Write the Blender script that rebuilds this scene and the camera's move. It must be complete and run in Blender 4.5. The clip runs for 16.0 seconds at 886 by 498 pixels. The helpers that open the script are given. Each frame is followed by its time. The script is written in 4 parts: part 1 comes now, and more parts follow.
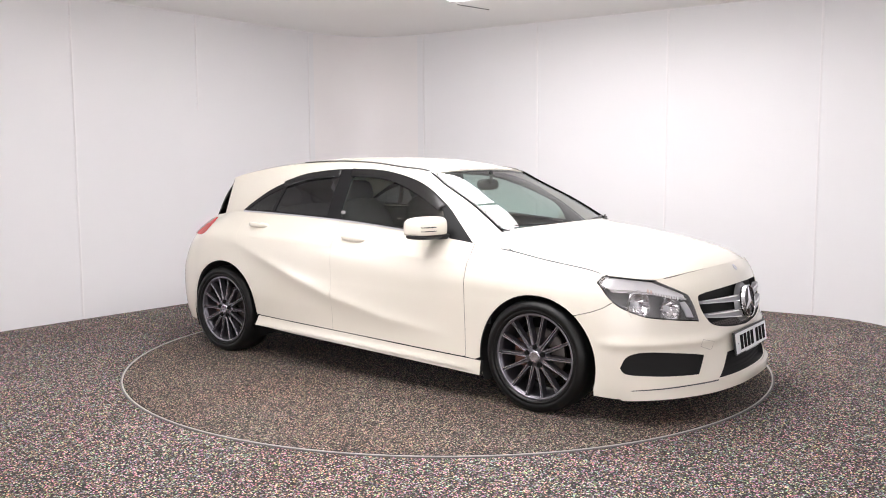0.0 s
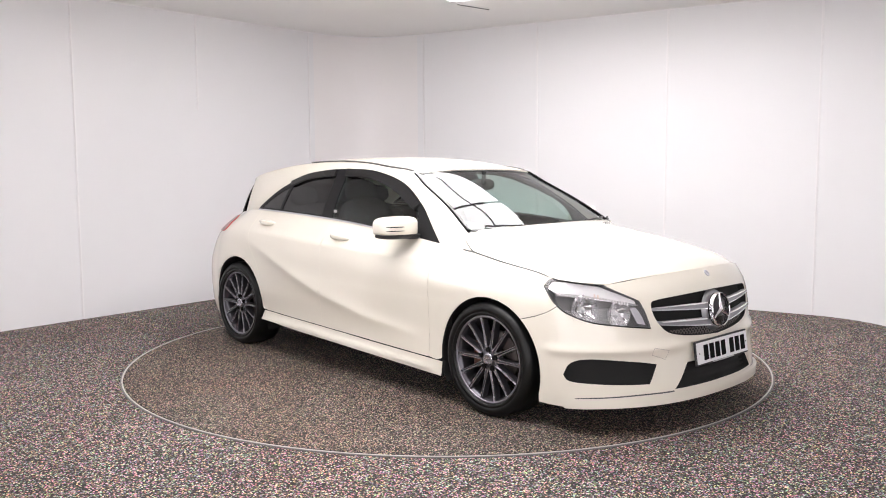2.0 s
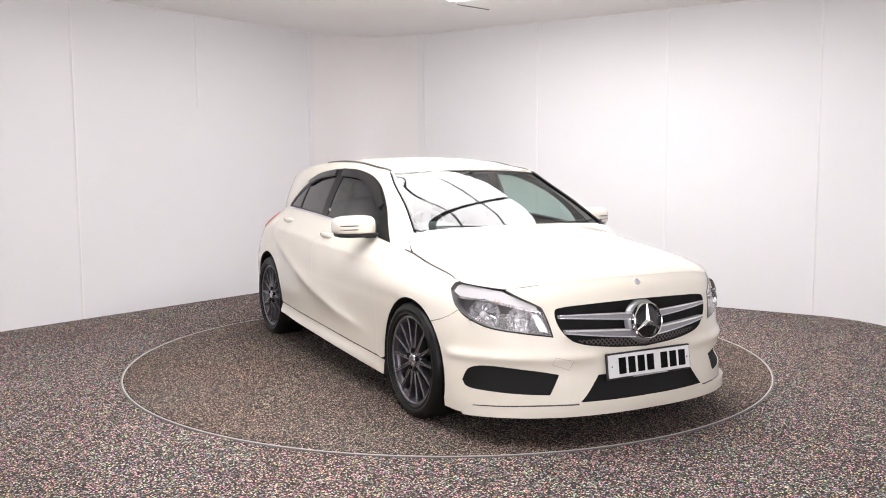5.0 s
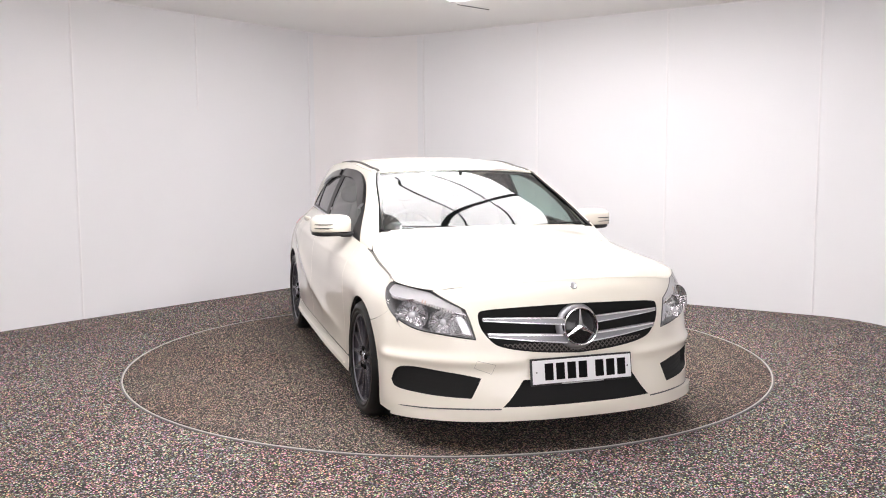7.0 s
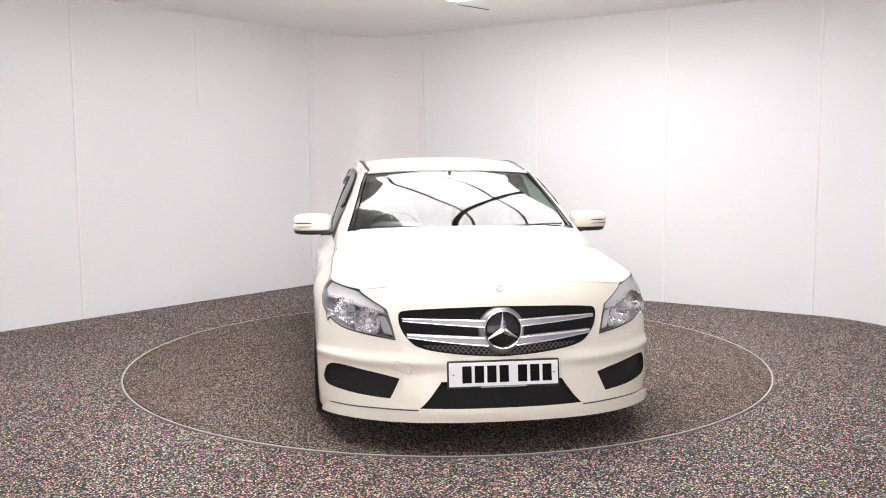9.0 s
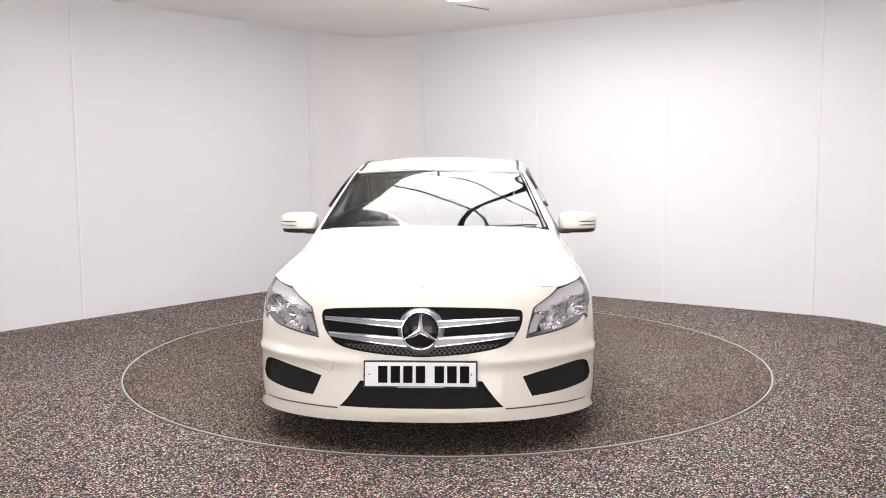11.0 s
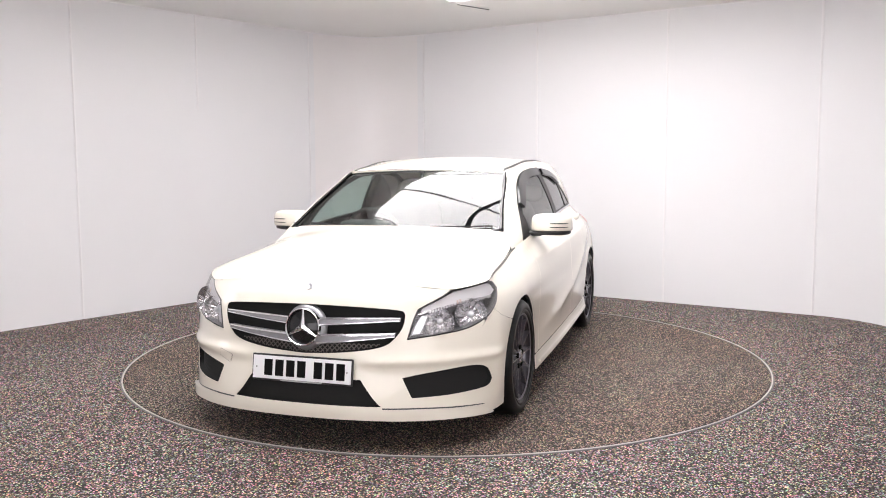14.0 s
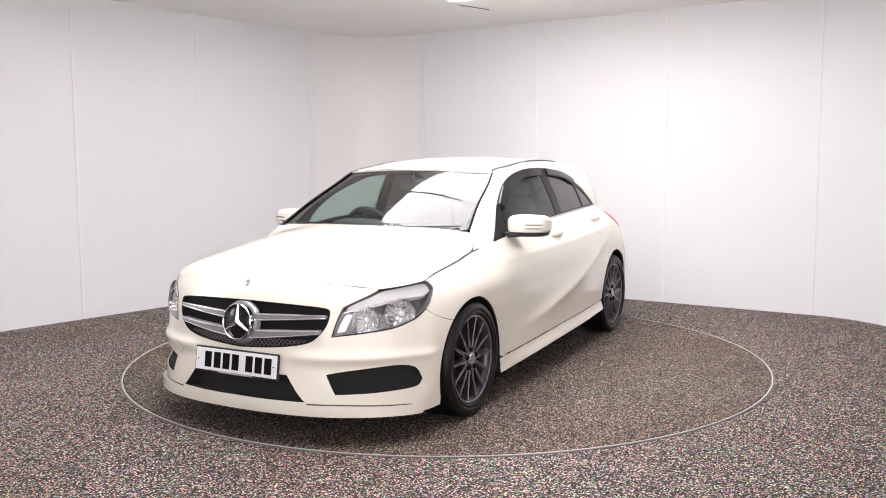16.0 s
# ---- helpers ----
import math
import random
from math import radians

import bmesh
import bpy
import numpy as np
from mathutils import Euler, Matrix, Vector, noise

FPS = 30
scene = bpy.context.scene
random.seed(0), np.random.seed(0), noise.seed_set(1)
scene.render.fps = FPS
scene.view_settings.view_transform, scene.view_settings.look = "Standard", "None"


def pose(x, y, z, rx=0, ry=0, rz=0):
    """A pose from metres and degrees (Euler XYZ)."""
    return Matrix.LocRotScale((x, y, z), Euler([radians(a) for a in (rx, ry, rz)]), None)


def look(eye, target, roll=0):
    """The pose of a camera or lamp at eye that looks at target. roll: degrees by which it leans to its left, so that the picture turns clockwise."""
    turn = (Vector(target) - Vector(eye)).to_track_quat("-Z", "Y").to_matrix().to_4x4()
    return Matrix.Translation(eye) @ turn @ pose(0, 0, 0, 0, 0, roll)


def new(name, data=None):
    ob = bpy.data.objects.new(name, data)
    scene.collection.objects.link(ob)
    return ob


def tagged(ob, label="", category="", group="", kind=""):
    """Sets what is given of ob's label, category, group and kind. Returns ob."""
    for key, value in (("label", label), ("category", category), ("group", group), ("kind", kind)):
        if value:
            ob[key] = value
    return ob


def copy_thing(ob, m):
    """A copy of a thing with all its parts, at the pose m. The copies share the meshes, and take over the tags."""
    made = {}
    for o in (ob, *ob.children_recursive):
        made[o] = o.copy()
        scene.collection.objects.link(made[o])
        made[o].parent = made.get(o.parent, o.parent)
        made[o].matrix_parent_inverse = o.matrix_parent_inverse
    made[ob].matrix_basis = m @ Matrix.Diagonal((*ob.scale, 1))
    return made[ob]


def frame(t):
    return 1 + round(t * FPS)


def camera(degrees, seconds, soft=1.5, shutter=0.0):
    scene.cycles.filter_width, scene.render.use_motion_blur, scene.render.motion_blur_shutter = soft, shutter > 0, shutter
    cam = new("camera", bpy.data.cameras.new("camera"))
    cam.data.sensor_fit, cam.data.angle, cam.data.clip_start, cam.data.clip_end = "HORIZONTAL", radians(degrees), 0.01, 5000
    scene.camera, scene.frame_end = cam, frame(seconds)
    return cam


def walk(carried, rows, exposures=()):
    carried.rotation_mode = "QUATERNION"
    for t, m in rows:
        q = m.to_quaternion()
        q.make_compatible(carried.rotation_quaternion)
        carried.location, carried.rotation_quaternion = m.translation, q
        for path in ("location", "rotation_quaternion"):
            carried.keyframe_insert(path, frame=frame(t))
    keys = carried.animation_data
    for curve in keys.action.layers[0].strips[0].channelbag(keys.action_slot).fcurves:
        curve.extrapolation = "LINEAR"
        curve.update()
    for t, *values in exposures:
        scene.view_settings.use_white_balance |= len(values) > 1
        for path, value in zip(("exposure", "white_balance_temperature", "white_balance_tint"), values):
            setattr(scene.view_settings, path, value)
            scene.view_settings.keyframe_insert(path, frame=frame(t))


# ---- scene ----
# ---- camera ----
YAW, TILT = -0.0021, 0.0988
EYE = Vector((0.0, -6.1722, 1.3734))
AIM = EYE + Vector((math.sin(YAW) * math.cos(TILT), math.cos(YAW) * math.cos(TILT), -math.sin(TILT)))
SECONDS = 16.0
cam = camera(53.83, SECONDS, soft=1.0)
walk(cam, [(0.0, look(EYE, AIM, -0.246)), (SECONDS, look(EYE, AIM, -0.246))], exposures=[(0.0, -0.06), (SECONDS, -0.06)])

# ---- light ----
world = bpy.data.worlds.new("booth_surround")
scene.world = world
world.use_nodes = True
world.node_tree.nodes["Background"].inputs[0].default_value = (0.9, 0.9, 1.0, 1)
world.node_tree.nodes["Background"].inputs[1].default_value = 0.05
LIGHT_POWER = 10.0
FILL_POWER = 7.2
FILL_BOX_POWER = 3.1
SIDE_POWER = 6.0


# ---- materials ----
def material(name, color, rough=0.5, metal=0.0, **more):
    m = bpy.data.materials.new(name)
    m.use_nodes = True
    b = m.node_tree.nodes["Principled BSDF"]
    b.inputs["Base Color"].default_value = (*color, 1)
    b.inputs["Roughness"].default_value = rough
    b.inputs["Metallic"].default_value = metal
    for key, value in more.items():
        b.inputs[key.replace("_", " ")].default_value = value
    return m


def node(m, kind, **sets):
    n = m.node_tree.nodes.new(kind)
    for key, value in sets.items():
        if key in n.inputs:
            n.inputs[key].default_value = value
    return n


def wire(m, a, b):
    m.node_tree.links.new(a, b)


def ramp(m, source, stops, interpolation="LINEAR"):
    r = m.node_tree.nodes.new("ShaderNodeValToRGB")
    r.color_ramp.interpolation = interpolation
    while len(r.color_ramp.elements) < len(stops):
        r.color_ramp.elements.new(0.5)
    for el, (at, c) in zip(r.color_ramp.elements, stops):
        el.position, el.color = at, (*c, 1)
    wire(m, source, r.inputs[0])
    return r


def coords(m, scale=1.0):
    c = m.node_tree.nodes.new("ShaderNodeTexCoord")
    mp = m.node_tree.nodes.new("ShaderNodeMapping")
    mp.inputs["Scale"].default_value = (scale,) * 3
    wire(m, c.outputs["Object"], mp.inputs[0])
    return mp.outputs[0]


def bumped(m, height, strength, distance):
    b = m.node_tree.nodes["Principled BSDF"]
    n = node(m, "ShaderNodeBump", Strength=strength, Distance=distance)
    wire(m, height, n.inputs["Height"])
    wire(m, n.outputs[0], b.inputs["Normal"])


def carpet_material(name, warm, fine, colour):
    """Bonded granules: black, grey and pale grains, some tinted, with the shade of the crevices between them painted
    in.
    """
    m = material(name, (0.1, 0.1, 0.1), 0.85)
    b = m.node_tree.nodes["Principled BSDF"]
    at = coords(m)
    v = node(m, "ShaderNodeTexVoronoi", Scale=fine)
    wire(m, at, v.inputs["Vector"])
    grain = node(m, "ShaderNodeTexWhiteNoise")
    wire(m, v.outputs["Position"], grain.inputs["Vector"])
    grey = ramp(m, grain.outputs[0], [(0.0, (0.006, 0.006, 0.006)), (0.34, (0.02, 0.02, 0.02)), (0.48, (0.10, 0.098, 0.097)), (0.72, (0.42, 0.41, 0.40)), (1.0, (1.0, 0.97, 0.95))])
    tint = node(m, "ShaderNodeHueSaturation", Saturation=1.5, Value=1.75)
    wire(m, v.outputs["Color"], tint.inputs["Color"])
    hue = node(m, "ShaderNodeMixRGB")
    hue.blend_type = "MULTIPLY"
    hue.inputs[0].default_value = colour
    wire(m, grey.outputs[0], hue.inputs[1])
    wire(m, tint.outputs[0], hue.inputs[2])
    # shade between the grains, multiplied into their colour
    grain_shade = ramp(m, v.outputs["Distance"], [(0.30, (1, 1, 1)), (0.68, (0.12, 0.12, 0.12))])
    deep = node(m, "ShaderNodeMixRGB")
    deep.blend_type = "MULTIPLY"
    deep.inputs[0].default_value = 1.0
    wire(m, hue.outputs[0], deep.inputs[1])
    wire(m, grain_shade.outputs[0], deep.inputs[2])
    n = node(m, "ShaderNodeTexNoise", Scale=0.9, Detail=5.0)
    wire(m, at, n.inputs["Vector"])
    worn = ramp(m, n.outputs[0], [(0.34, (warm[0] * 0.97, warm[1] * 0.86, warm[2] * 0.82)), (0.58, warm)])
    mix = node(m, "ShaderNodeMixRGB")
    mix.blend_type = "MULTIPLY"
    mix.inputs[0].default_value = 1.0
    wire(m, deep.outputs[0], mix.inputs[1])
    wire(m, worn.outputs[0], mix.inputs[2])
    wire(m, mix.outputs[0], b.inputs["Base Color"])
    bumped(m, v.outputs["Distance"], 0.5, 0.004)
    return m


def painted_wall(name, color):
    m = material(name, color, 0.45)
    b = m.node_tree.nodes["Principled BSDF"]
    at = coords(m)
    n = node(m, "ShaderNodeTexNoise", Scale=0.7, Detail=3.0)
    wire(m, at, n.inputs["Vector"])
    c = ramp(m, n.outputs[0], [(0.3, tuple(0.97 * x for x in color)), (0.7, color)])
    wire(m, c.outputs[0], b.inputs["Base Color"])
    f = node(m, "ShaderNodeTexNoise", Scale=60.0, Detail=2.0)
    wire(m, at, f.inputs["Vector"])
    bumped(m, f.outputs[0], 0.04, 0.002)
    return m


def glass_material(name, tint, ior=1.5):
    """Thin pane: clear through, more of a mirror at a slant."""
    m = bpy.data.materials.new(name)
    m.use_nodes = True
    m.node_tree.nodes.remove(m.node_tree.nodes["Principled BSDF"])
    out = m.node_tree.nodes["Material Output"]
    t = node(m, "ShaderNodeBsdfTransparent", Color=(*tint, 1))
    g = node(m, "ShaderNodeBsdfGlossy", Roughness=0.01)
    w = node(m, "ShaderNodeLayerWeight", Blend=0.5)
    p = node(m, "ShaderNodeMath")
    p.operation = "POWER"
    p.inputs[1].default_value = 4.2
    wire(m, w.outputs["Facing"], p.inputs[0])
    base = ((ior - 1) / (ior + 1)) ** 2 * 1.8
    f = node(m, "ShaderNodeMath")
    f.operation = "MULTIPLY_ADD"
    f.inputs[1].default_value, f.inputs[2].default_value = 1 - base, base
    wire(m, p.outputs[0], f.inputs[0])
    mix = node(m, "ShaderNodeMixShader")
    wire(m, f.outputs[0], mix.inputs[0])
    wire(m, t.outputs[0], mix.inputs[1])
    wire(m, g.outputs[0], mix.inputs[2])
    wire(m, mix.outputs[0], out.inputs[0])
    return m


def glow_material(name, color, strength):
    m = material(name, color, 0.5)
    b = m.node_tree.nodes["Principled BSDF"]
    b.inputs["Emission Color"].default_value = (*color, 1)
    b.inputs["Emission Strength"].default_value = strength
    return m


def paint_material():
    m = material("cream_white_paint", (0.80, 0.755, 0.66), 0.35, Coat_Weight=1.0, Coat_Roughness=0.03)
    b = m.node_tree.nodes["Principled BSDF"]
    n = node(m, "ShaderNodeTexNoise", Scale=3.0, Detail=5.0)
    wire(m, coords(m), n.inputs["Vector"])
    c = ramp(m, n.outputs[0], [(0.3, (0.79, 0.745, 0.65)), (0.7, (0.81, 0.765, 0.67))])
    wire(m, c.outputs[0], b.inputs["Base Color"])
    return m


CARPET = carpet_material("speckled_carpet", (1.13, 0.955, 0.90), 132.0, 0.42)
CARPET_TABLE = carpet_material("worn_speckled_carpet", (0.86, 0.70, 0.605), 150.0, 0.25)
WALL = painted_wall("white_wall_panel", (0.815, 0.812, 0.832))
WALL_WARM = painted_wall("warm_white_corner_panel", (0.85, 0.825, 0.83))
CEILING = painted_wall("white_ceiling_paint", (0.89, 0.885, 0.875))
SEAM = material("white_joint_strip", (0.85, 0.84, 0.855), 0.5)
GAP = material("shadow_gap", (0.12, 0.12, 0.12), 0.6)
RING = material("scuffed_aluminium", (0.50, 0.48, 0.46), 0.45, 0.4)
DIFFUSER = glow_material("light_diffuser", (1.0, 0.968, 0.98), LIGHT_POWER)
SIDE_DIFFUSER = glow_material("bright_light_box_fabric", (1.0, 0.968, 0.98), SIDE_POWER)
FILL_DIFFUSER = glow_material("fill_light_diffuser", (1.0, 0.968, 0.98), FILL_POWER)
# glow of the unseen fill boxes added behind the camera
FILL_BOX_DIFFUSER = glow_material("fill_box_fabric", (1.0, 0.968, 0.98), FILL_BOX_POWER)
BAR = material("grey_frame_bar", (0.09, 0.09, 0.095), 0.6)
PAINT = paint_material()
BLACK = material("black_plastic", (0.012, 0.012, 0.013), 0.4)
TRIM_BLACK = material("satin_black_window_trim", (0.011, 0.011, 0.012), 0.36, Specular_IOR_Level=0.2)
MATT_BLACK = material("matt_black_print", (0.006, 0.006, 0.006), 0.8, Specular_IOR_Level=0.1)
GLOSS_BLACK = material("gloss_black_trim", (0.008, 0.008, 0.009), 0.12)
# black of the linings, and of the shade painted on panel flanges
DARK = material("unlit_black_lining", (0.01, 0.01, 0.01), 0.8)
CHROME = material("chrome", (0.78, 0.78, 0.80), 0.12, 1.0)
SILVER = material("satin_silver_trim", (0.62, 0.62, 0.65), 0.28, 0.9)
SCREEN_GLASS = glass_material("windscreen_glass", (0.70, 0.81, 0.78))
SIDE_GLASS = glass_material("front_door_glass", (0.66, 0.80, 0.755))
PRIVACY_GLASS = glass_material("privacy_glass", (0.08, 0.08, 0.085))
LENS = glass_material("clear_lamp_lens", (0.93, 0.93, 0.94), 1.45)

# ---- mesh helpers ----


def mesh_object(name, verts, faces, mat, parent=None, label="", normals=None, smooth=True):
    me = bpy.data.meshes.new(name)
    me.from_pydata([tuple(map(float, v)) for v in verts], [], [tuple(map(int, f)) for f in faces])
    me.materials.append(mat)
    if smooth:
        me.polygons.foreach_set("use_smooth", [True] * len(me.polygons))
    me.update()
    if normals is not None:
        me.normals_split_custom_set_from_vertices([tuple(map(float, n)) for n in normals])
    ob = new(name, me)
    ob.parent = parent
    if label:
        tagged(ob, label)
    return ob


def part(name, bm, mat, parent, label="", smooth=False):
    """Links a bmesh as one mesh object under a thing or a part."""
    me = bpy.data.meshes.new(name)
    bm.to_mesh(me)
    bm.free()
    me.materials.append(mat)
    if smooth:
        me.polygons.foreach_set("use_smooth", [True] * len(me.polygons))
    ob = new(name, me)
    ob.parent = parent
    if label:
        tagged(ob, label)
    return ob


def shared(name, me, parent, at):
    """One more object on the same mesh."""
    ob = new(name, me)
    ob.parent = parent
    ob.matrix_basis = at
    return ob


def add_box(bm, size, at=Matrix.Identity(4), bevel=0.0):
    r = bmesh.ops.create_cube(bm, size=1.0, matrix=at @ Matrix.Diagonal((*size, 1)))
    if bevel:
        edges = {e for v in r["verts"] for e in v.link_edges}
        bmesh.ops.bevel(bm, geom=list(edges), offset=bevel, segments=2, profile=0.5, affect="EDGES")


def add_prism(bm, outline, low, high):
    """A flat outline of (x, y) raised from z = low to high."""
    a = [bm.verts.new((x, y, low)) for x, y in outline]
    b = [bm.verts.new((x, y, high)) for x, y in outline]
    bm.faces.new(b)
    bm.faces.new(a[::-1])
    for i in range(len(a)):
        j = (i + 1) % len(a)
        bm.faces.new((a[i], a[j], b[j], b[i]))
    bmesh.ops.recalc_face_normals(bm, faces=bm.faces[:])


def add_lathe(bm, profile, steps=48, close=False, axis="Y", center=(0, 0, 0)):
    """Turns a profile of (radius, along) about an axis."""
    rings = []
    for i in range(steps):
        a = 2 * math.pi * i / steps
        c, s = math.cos(a), math.sin(a)
        if axis == "Y":
            rings.append([bm.verts.new((center[0] + r * c, center[1] + d, center[2] + r * s)) for r, d in profile])
        elif axis == "X":
            rings.append([bm.verts.new((center[0] + d, center[1] + r * c, center[2] + r * s)) for r, d in profile])
        else:
            rings.append([bm.verts.new((center[0] + r * c, center[1] + r * s, center[2] + d)) for r, d in profile])
    n = len(profile)
    for i in range(steps):
        p, q = rings[i], rings[(i + 1) % steps]
        for k in range(n if close else n - 1):
            bm.faces.new((p[k], q[k], q[(k + 1) % n], p[(k + 1) % n]))
    bmesh.ops.recalc_face_normals(bm, faces=bm.faces[:])


def spline(points, per=8):
    """Smooth line through points; a point written twice is a corner."""
    pts = np.array(points, float)
    runs, run = [], [pts[0]]
    for a in pts[1:]:
        if np.allclose(a, run[-1]):
            if len(run) > 1:
                runs.append(run)
            run = [a]
        else:
            run.append(a)
    if len(run) > 1:
        runs.append(run)
    out = []
    for r in runs:
        r = np.array(r)
        ext = np.vstack([2 * r[0] - r[1], r, 2 * r[-1] - r[-2]])
        for i in range(len(r) - 1):
            p0, p1, p2, p3 = ext[i:i + 4]
            for k in range(per):
                t = k / per
                out.append(0.5 * (2 * p1 + (p2 - p0) * t + (2 * p0 - 5 * p1 + 4 * p2 - p3) * t * t + (3 * p1 - p0 - 3 * p2 + p3) * t ** 3))
    out.append(np.array(runs[-1][-1]))
    out = np.array(out)
    keep = [0] + [i for i in range(1, len(out)) if np.linalg.norm(out[i] - out[i - 1]) > 1e-5]
    return out[keep]


# ---- the booth ----
CORNER = Vector((-0.963, 4.386))
ALONG_LEFT = Vector((-0.618, -0.786))
ALONG_RIGHT = Vector((0.834, -0.552))
HEIGHT = 2.82


def arc_between(start, heading, turn, radius, steps):
    """Points of an arc that leaves start along heading (degrees) and turns by turn degrees."""
    pts = [Vector(start)]
    d = turn / steps
    for i in range(steps):
        a = radians(heading + d * (i + 0.5))
        pts.append(pts[-1] + Vector((math.cos(a), math.sin(a))) * (2 * radius * math.sin(radians(abs(d)) / 2)))
    return pts


def wall_line():
    """Plan of the curved wall, from behind the camera on the far side round to the other."""
    head = math.degrees(math.atan2(-ALONG_LEFT.y, -ALONG_LEFT.x))
    tail = math.degrees(math.atan2(ALONG_RIGHT.y, ALONG_RIGHT.x))
    corner = [CORNER + ALONG_LEFT * 0.88 * (1 - t) ** 2 + ALONG_RIGHT * 0.86 * t ** 2 for t in np.linspace(0, 1, 25)]
    corner = [CORNER + ALONG_LEFT * 1.0, *corner, CORNER + ALONG_RIGHT * 0.98, CORNER + ALONG_RIGHT * 4.98]
    bend = arc_between(CORNER + ALONG_RIGHT * 5.10, tail, -50, 0.93, 8)
    left_end = CORNER + ALONG_LEFT * 6.4
    left = arc_between(left_end, head + 180, 38, 1.2, 6)
    return [Vector((left[-1].x, -8.0)), *left[::-1], *corner, *bend, Vector((bend[-1].x + 0.1, -8.0))]


def build_walls():
    line = wall_line()
    out = []
    for i, p in enumerate(line):
        a, b = line[max(i - 1, 0)], line[min(i + 1, len(line) - 1)]
        n = (b - a).normalized()
        out.append(p + Vector((-n.y, n.x)) * 0.1)
    bm = bmesh.new()
    rows = [[bm.verts.new((*p, z)) for z in (-0.02, HEIGHT + 0.05)] for p in line]
    outer = [[bm.verts.new((*p, z)) for z in (-0.02, HEIGHT + 0.05)] for p in out]
    for i in range(len(line) - 1):
        bm.faces.new((rows[i][0], rows[i + 1][0], rows[i + 1][1], rows[i][1]))
        bm.faces.new((outer[i][0], outer[i][1], outer[i + 1][1], outer[i + 1][0]))
        bm.faces.new((rows[i][1], rows[i + 1][1], outer[i + 1][1], outer[i][1]))
    bmesh.ops.recalc_face_normals(bm, faces=bm.faces[:])
    wall = part("wall_curved", bm, WALL, None, smooth=False)
    wall.data.polygons.foreach_set("use_smooth", [True] * len(wall.data.polygons))
    for e in wall.data.edges:
        a, b = (wall.data.vertices[k].co for k in e.vertices)
        e.use_edge_sharp = abs(a.z - b.z) < 0.01
    wall.data.materials.append(WALL_WARM)
    for p in wall.data.polygons:
        if (Vector(p.center[:2]) - CORNER).length < 0.82:
            p.material_index = 1
    tagged(wall, "white smooth panelled booth wall with rounded corners", "wall", kind="structure")
    bm = bmesh.new()
    add_box(bm, (12, 0.1, HEIGHT), Matrix.Translation((0, -8.0, HEIGHT / 2)))
    back = part("wall_behind", bm, WALL, None)
    tagged(back, "plain white wall that closes the booth", "wall", kind="structure")
    return wall


def on_wall(side, distance):
    """A place on the flat part of a wall and the wall's normal into the booth."""
    d = ALONG_LEFT if side == "left" else ALONG_RIGHT
    n = Vector((-d.y, d.x)) if side == "left" else Vector((d.y, -d.x))
    return CORNER + d * distance, n, d


def build_seams(wall):
    for side, distance, low, high in (("left", 0.88, 0.0, HEIGHT), ("left", 2.37, 1.9, HEIGHT), ("left", 3.66, 0, HEIGHT), ("right", 0.87, 0, HEIGHT),
                                      ("right", 2.32, 0, HEIGHT), ("right", 3.72, 0, HEIGHT), ("right", 5.10, 0, HEIGHT)):
        p, n, d = on_wall(side, distance)
        bm = bmesh.new()
        m = Matrix.Translation((*(p + n * 0.003), (low + high) / 2)) @ Matrix.Rotation(math.atan2(d.y, d.x), 4, "Z")
        add_box(bm, (0.009 if distance < 1 else 0.015, 0.005 if distance < 1 else 0.008, high - low), m, 0.002)
        part("joint_strip", bm, SEAM, wall, "thin raised white joint strip")
        bm = bmesh.new()
        m = Matrix.Translation((*(p + n * 0.002 + d * 0.011), (low + high) / 2)) @ Matrix.Rotation(math.atan2(d.y, d.x), 4, "Z")
        add_box(bm, (0.005, 0.005, high - low), m)
        part("shadow_gap", bm, SEAM, wall)


def build_floor_ceiling():
    bm = bmesh.new()
    add_box(bm, (14, 14, 0.1), Matrix.Translation((0, -1, -0.054)))
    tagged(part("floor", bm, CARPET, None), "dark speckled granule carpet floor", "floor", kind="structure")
    bm = bmesh.new()
    add_box(bm, (14, 14, 0.1), Matrix.Translation((0, -1, HEIGHT + 0.05)))
    tagged(part("ceiling", bm, CEILING, None), "flat white painted ceiling", "ceiling", kind="structure")
    line = wall_line()
    bm = bmesh.new()
    for i in range(len(line) - 1):
        a, b = line[i], line[i + 1]
        d = b - a
        n = Vector((d.y, -d.x)).normalized()
        m = Matrix.Translation((*((a + b) / 2 + n * 0.006), HEIGHT - 0.006)) @ Matrix.Rotation(math.atan2(d.y, d.x), 4, "Z")
        add_box(bm, (d.length + 0.004, 0.012, 0.012), m)
    tagged(part("trim", bm, SEAM, None), "slim white trim along the ceiling's edge", "trim", kind="structure")


LIGHT_CORNER = Vector((0.098, 1.715))
LIGHT_A, LIGHT_B = Vector((-0.618, -0.786)), Vector((0.786, -0.618))
LIGHT_SIZE = (1.80, 2.44)


def build_light():
    """Square light boxes under the ceiling, split by frame bars: one over the car's back, and an unseen fill light
    added over its front.
    """
    build_light_box(LIGHT_CORNER, DIFFUSER, 0.0)
    # unseen fill light, added to brighten the bonnet, flanks and ceiling
    build_light_box(LIGHT_CORNER + LIGHT_A * 2.6 + LIGHT_B * 0.7, FILL_DIFFUSER, 0.14)
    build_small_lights()


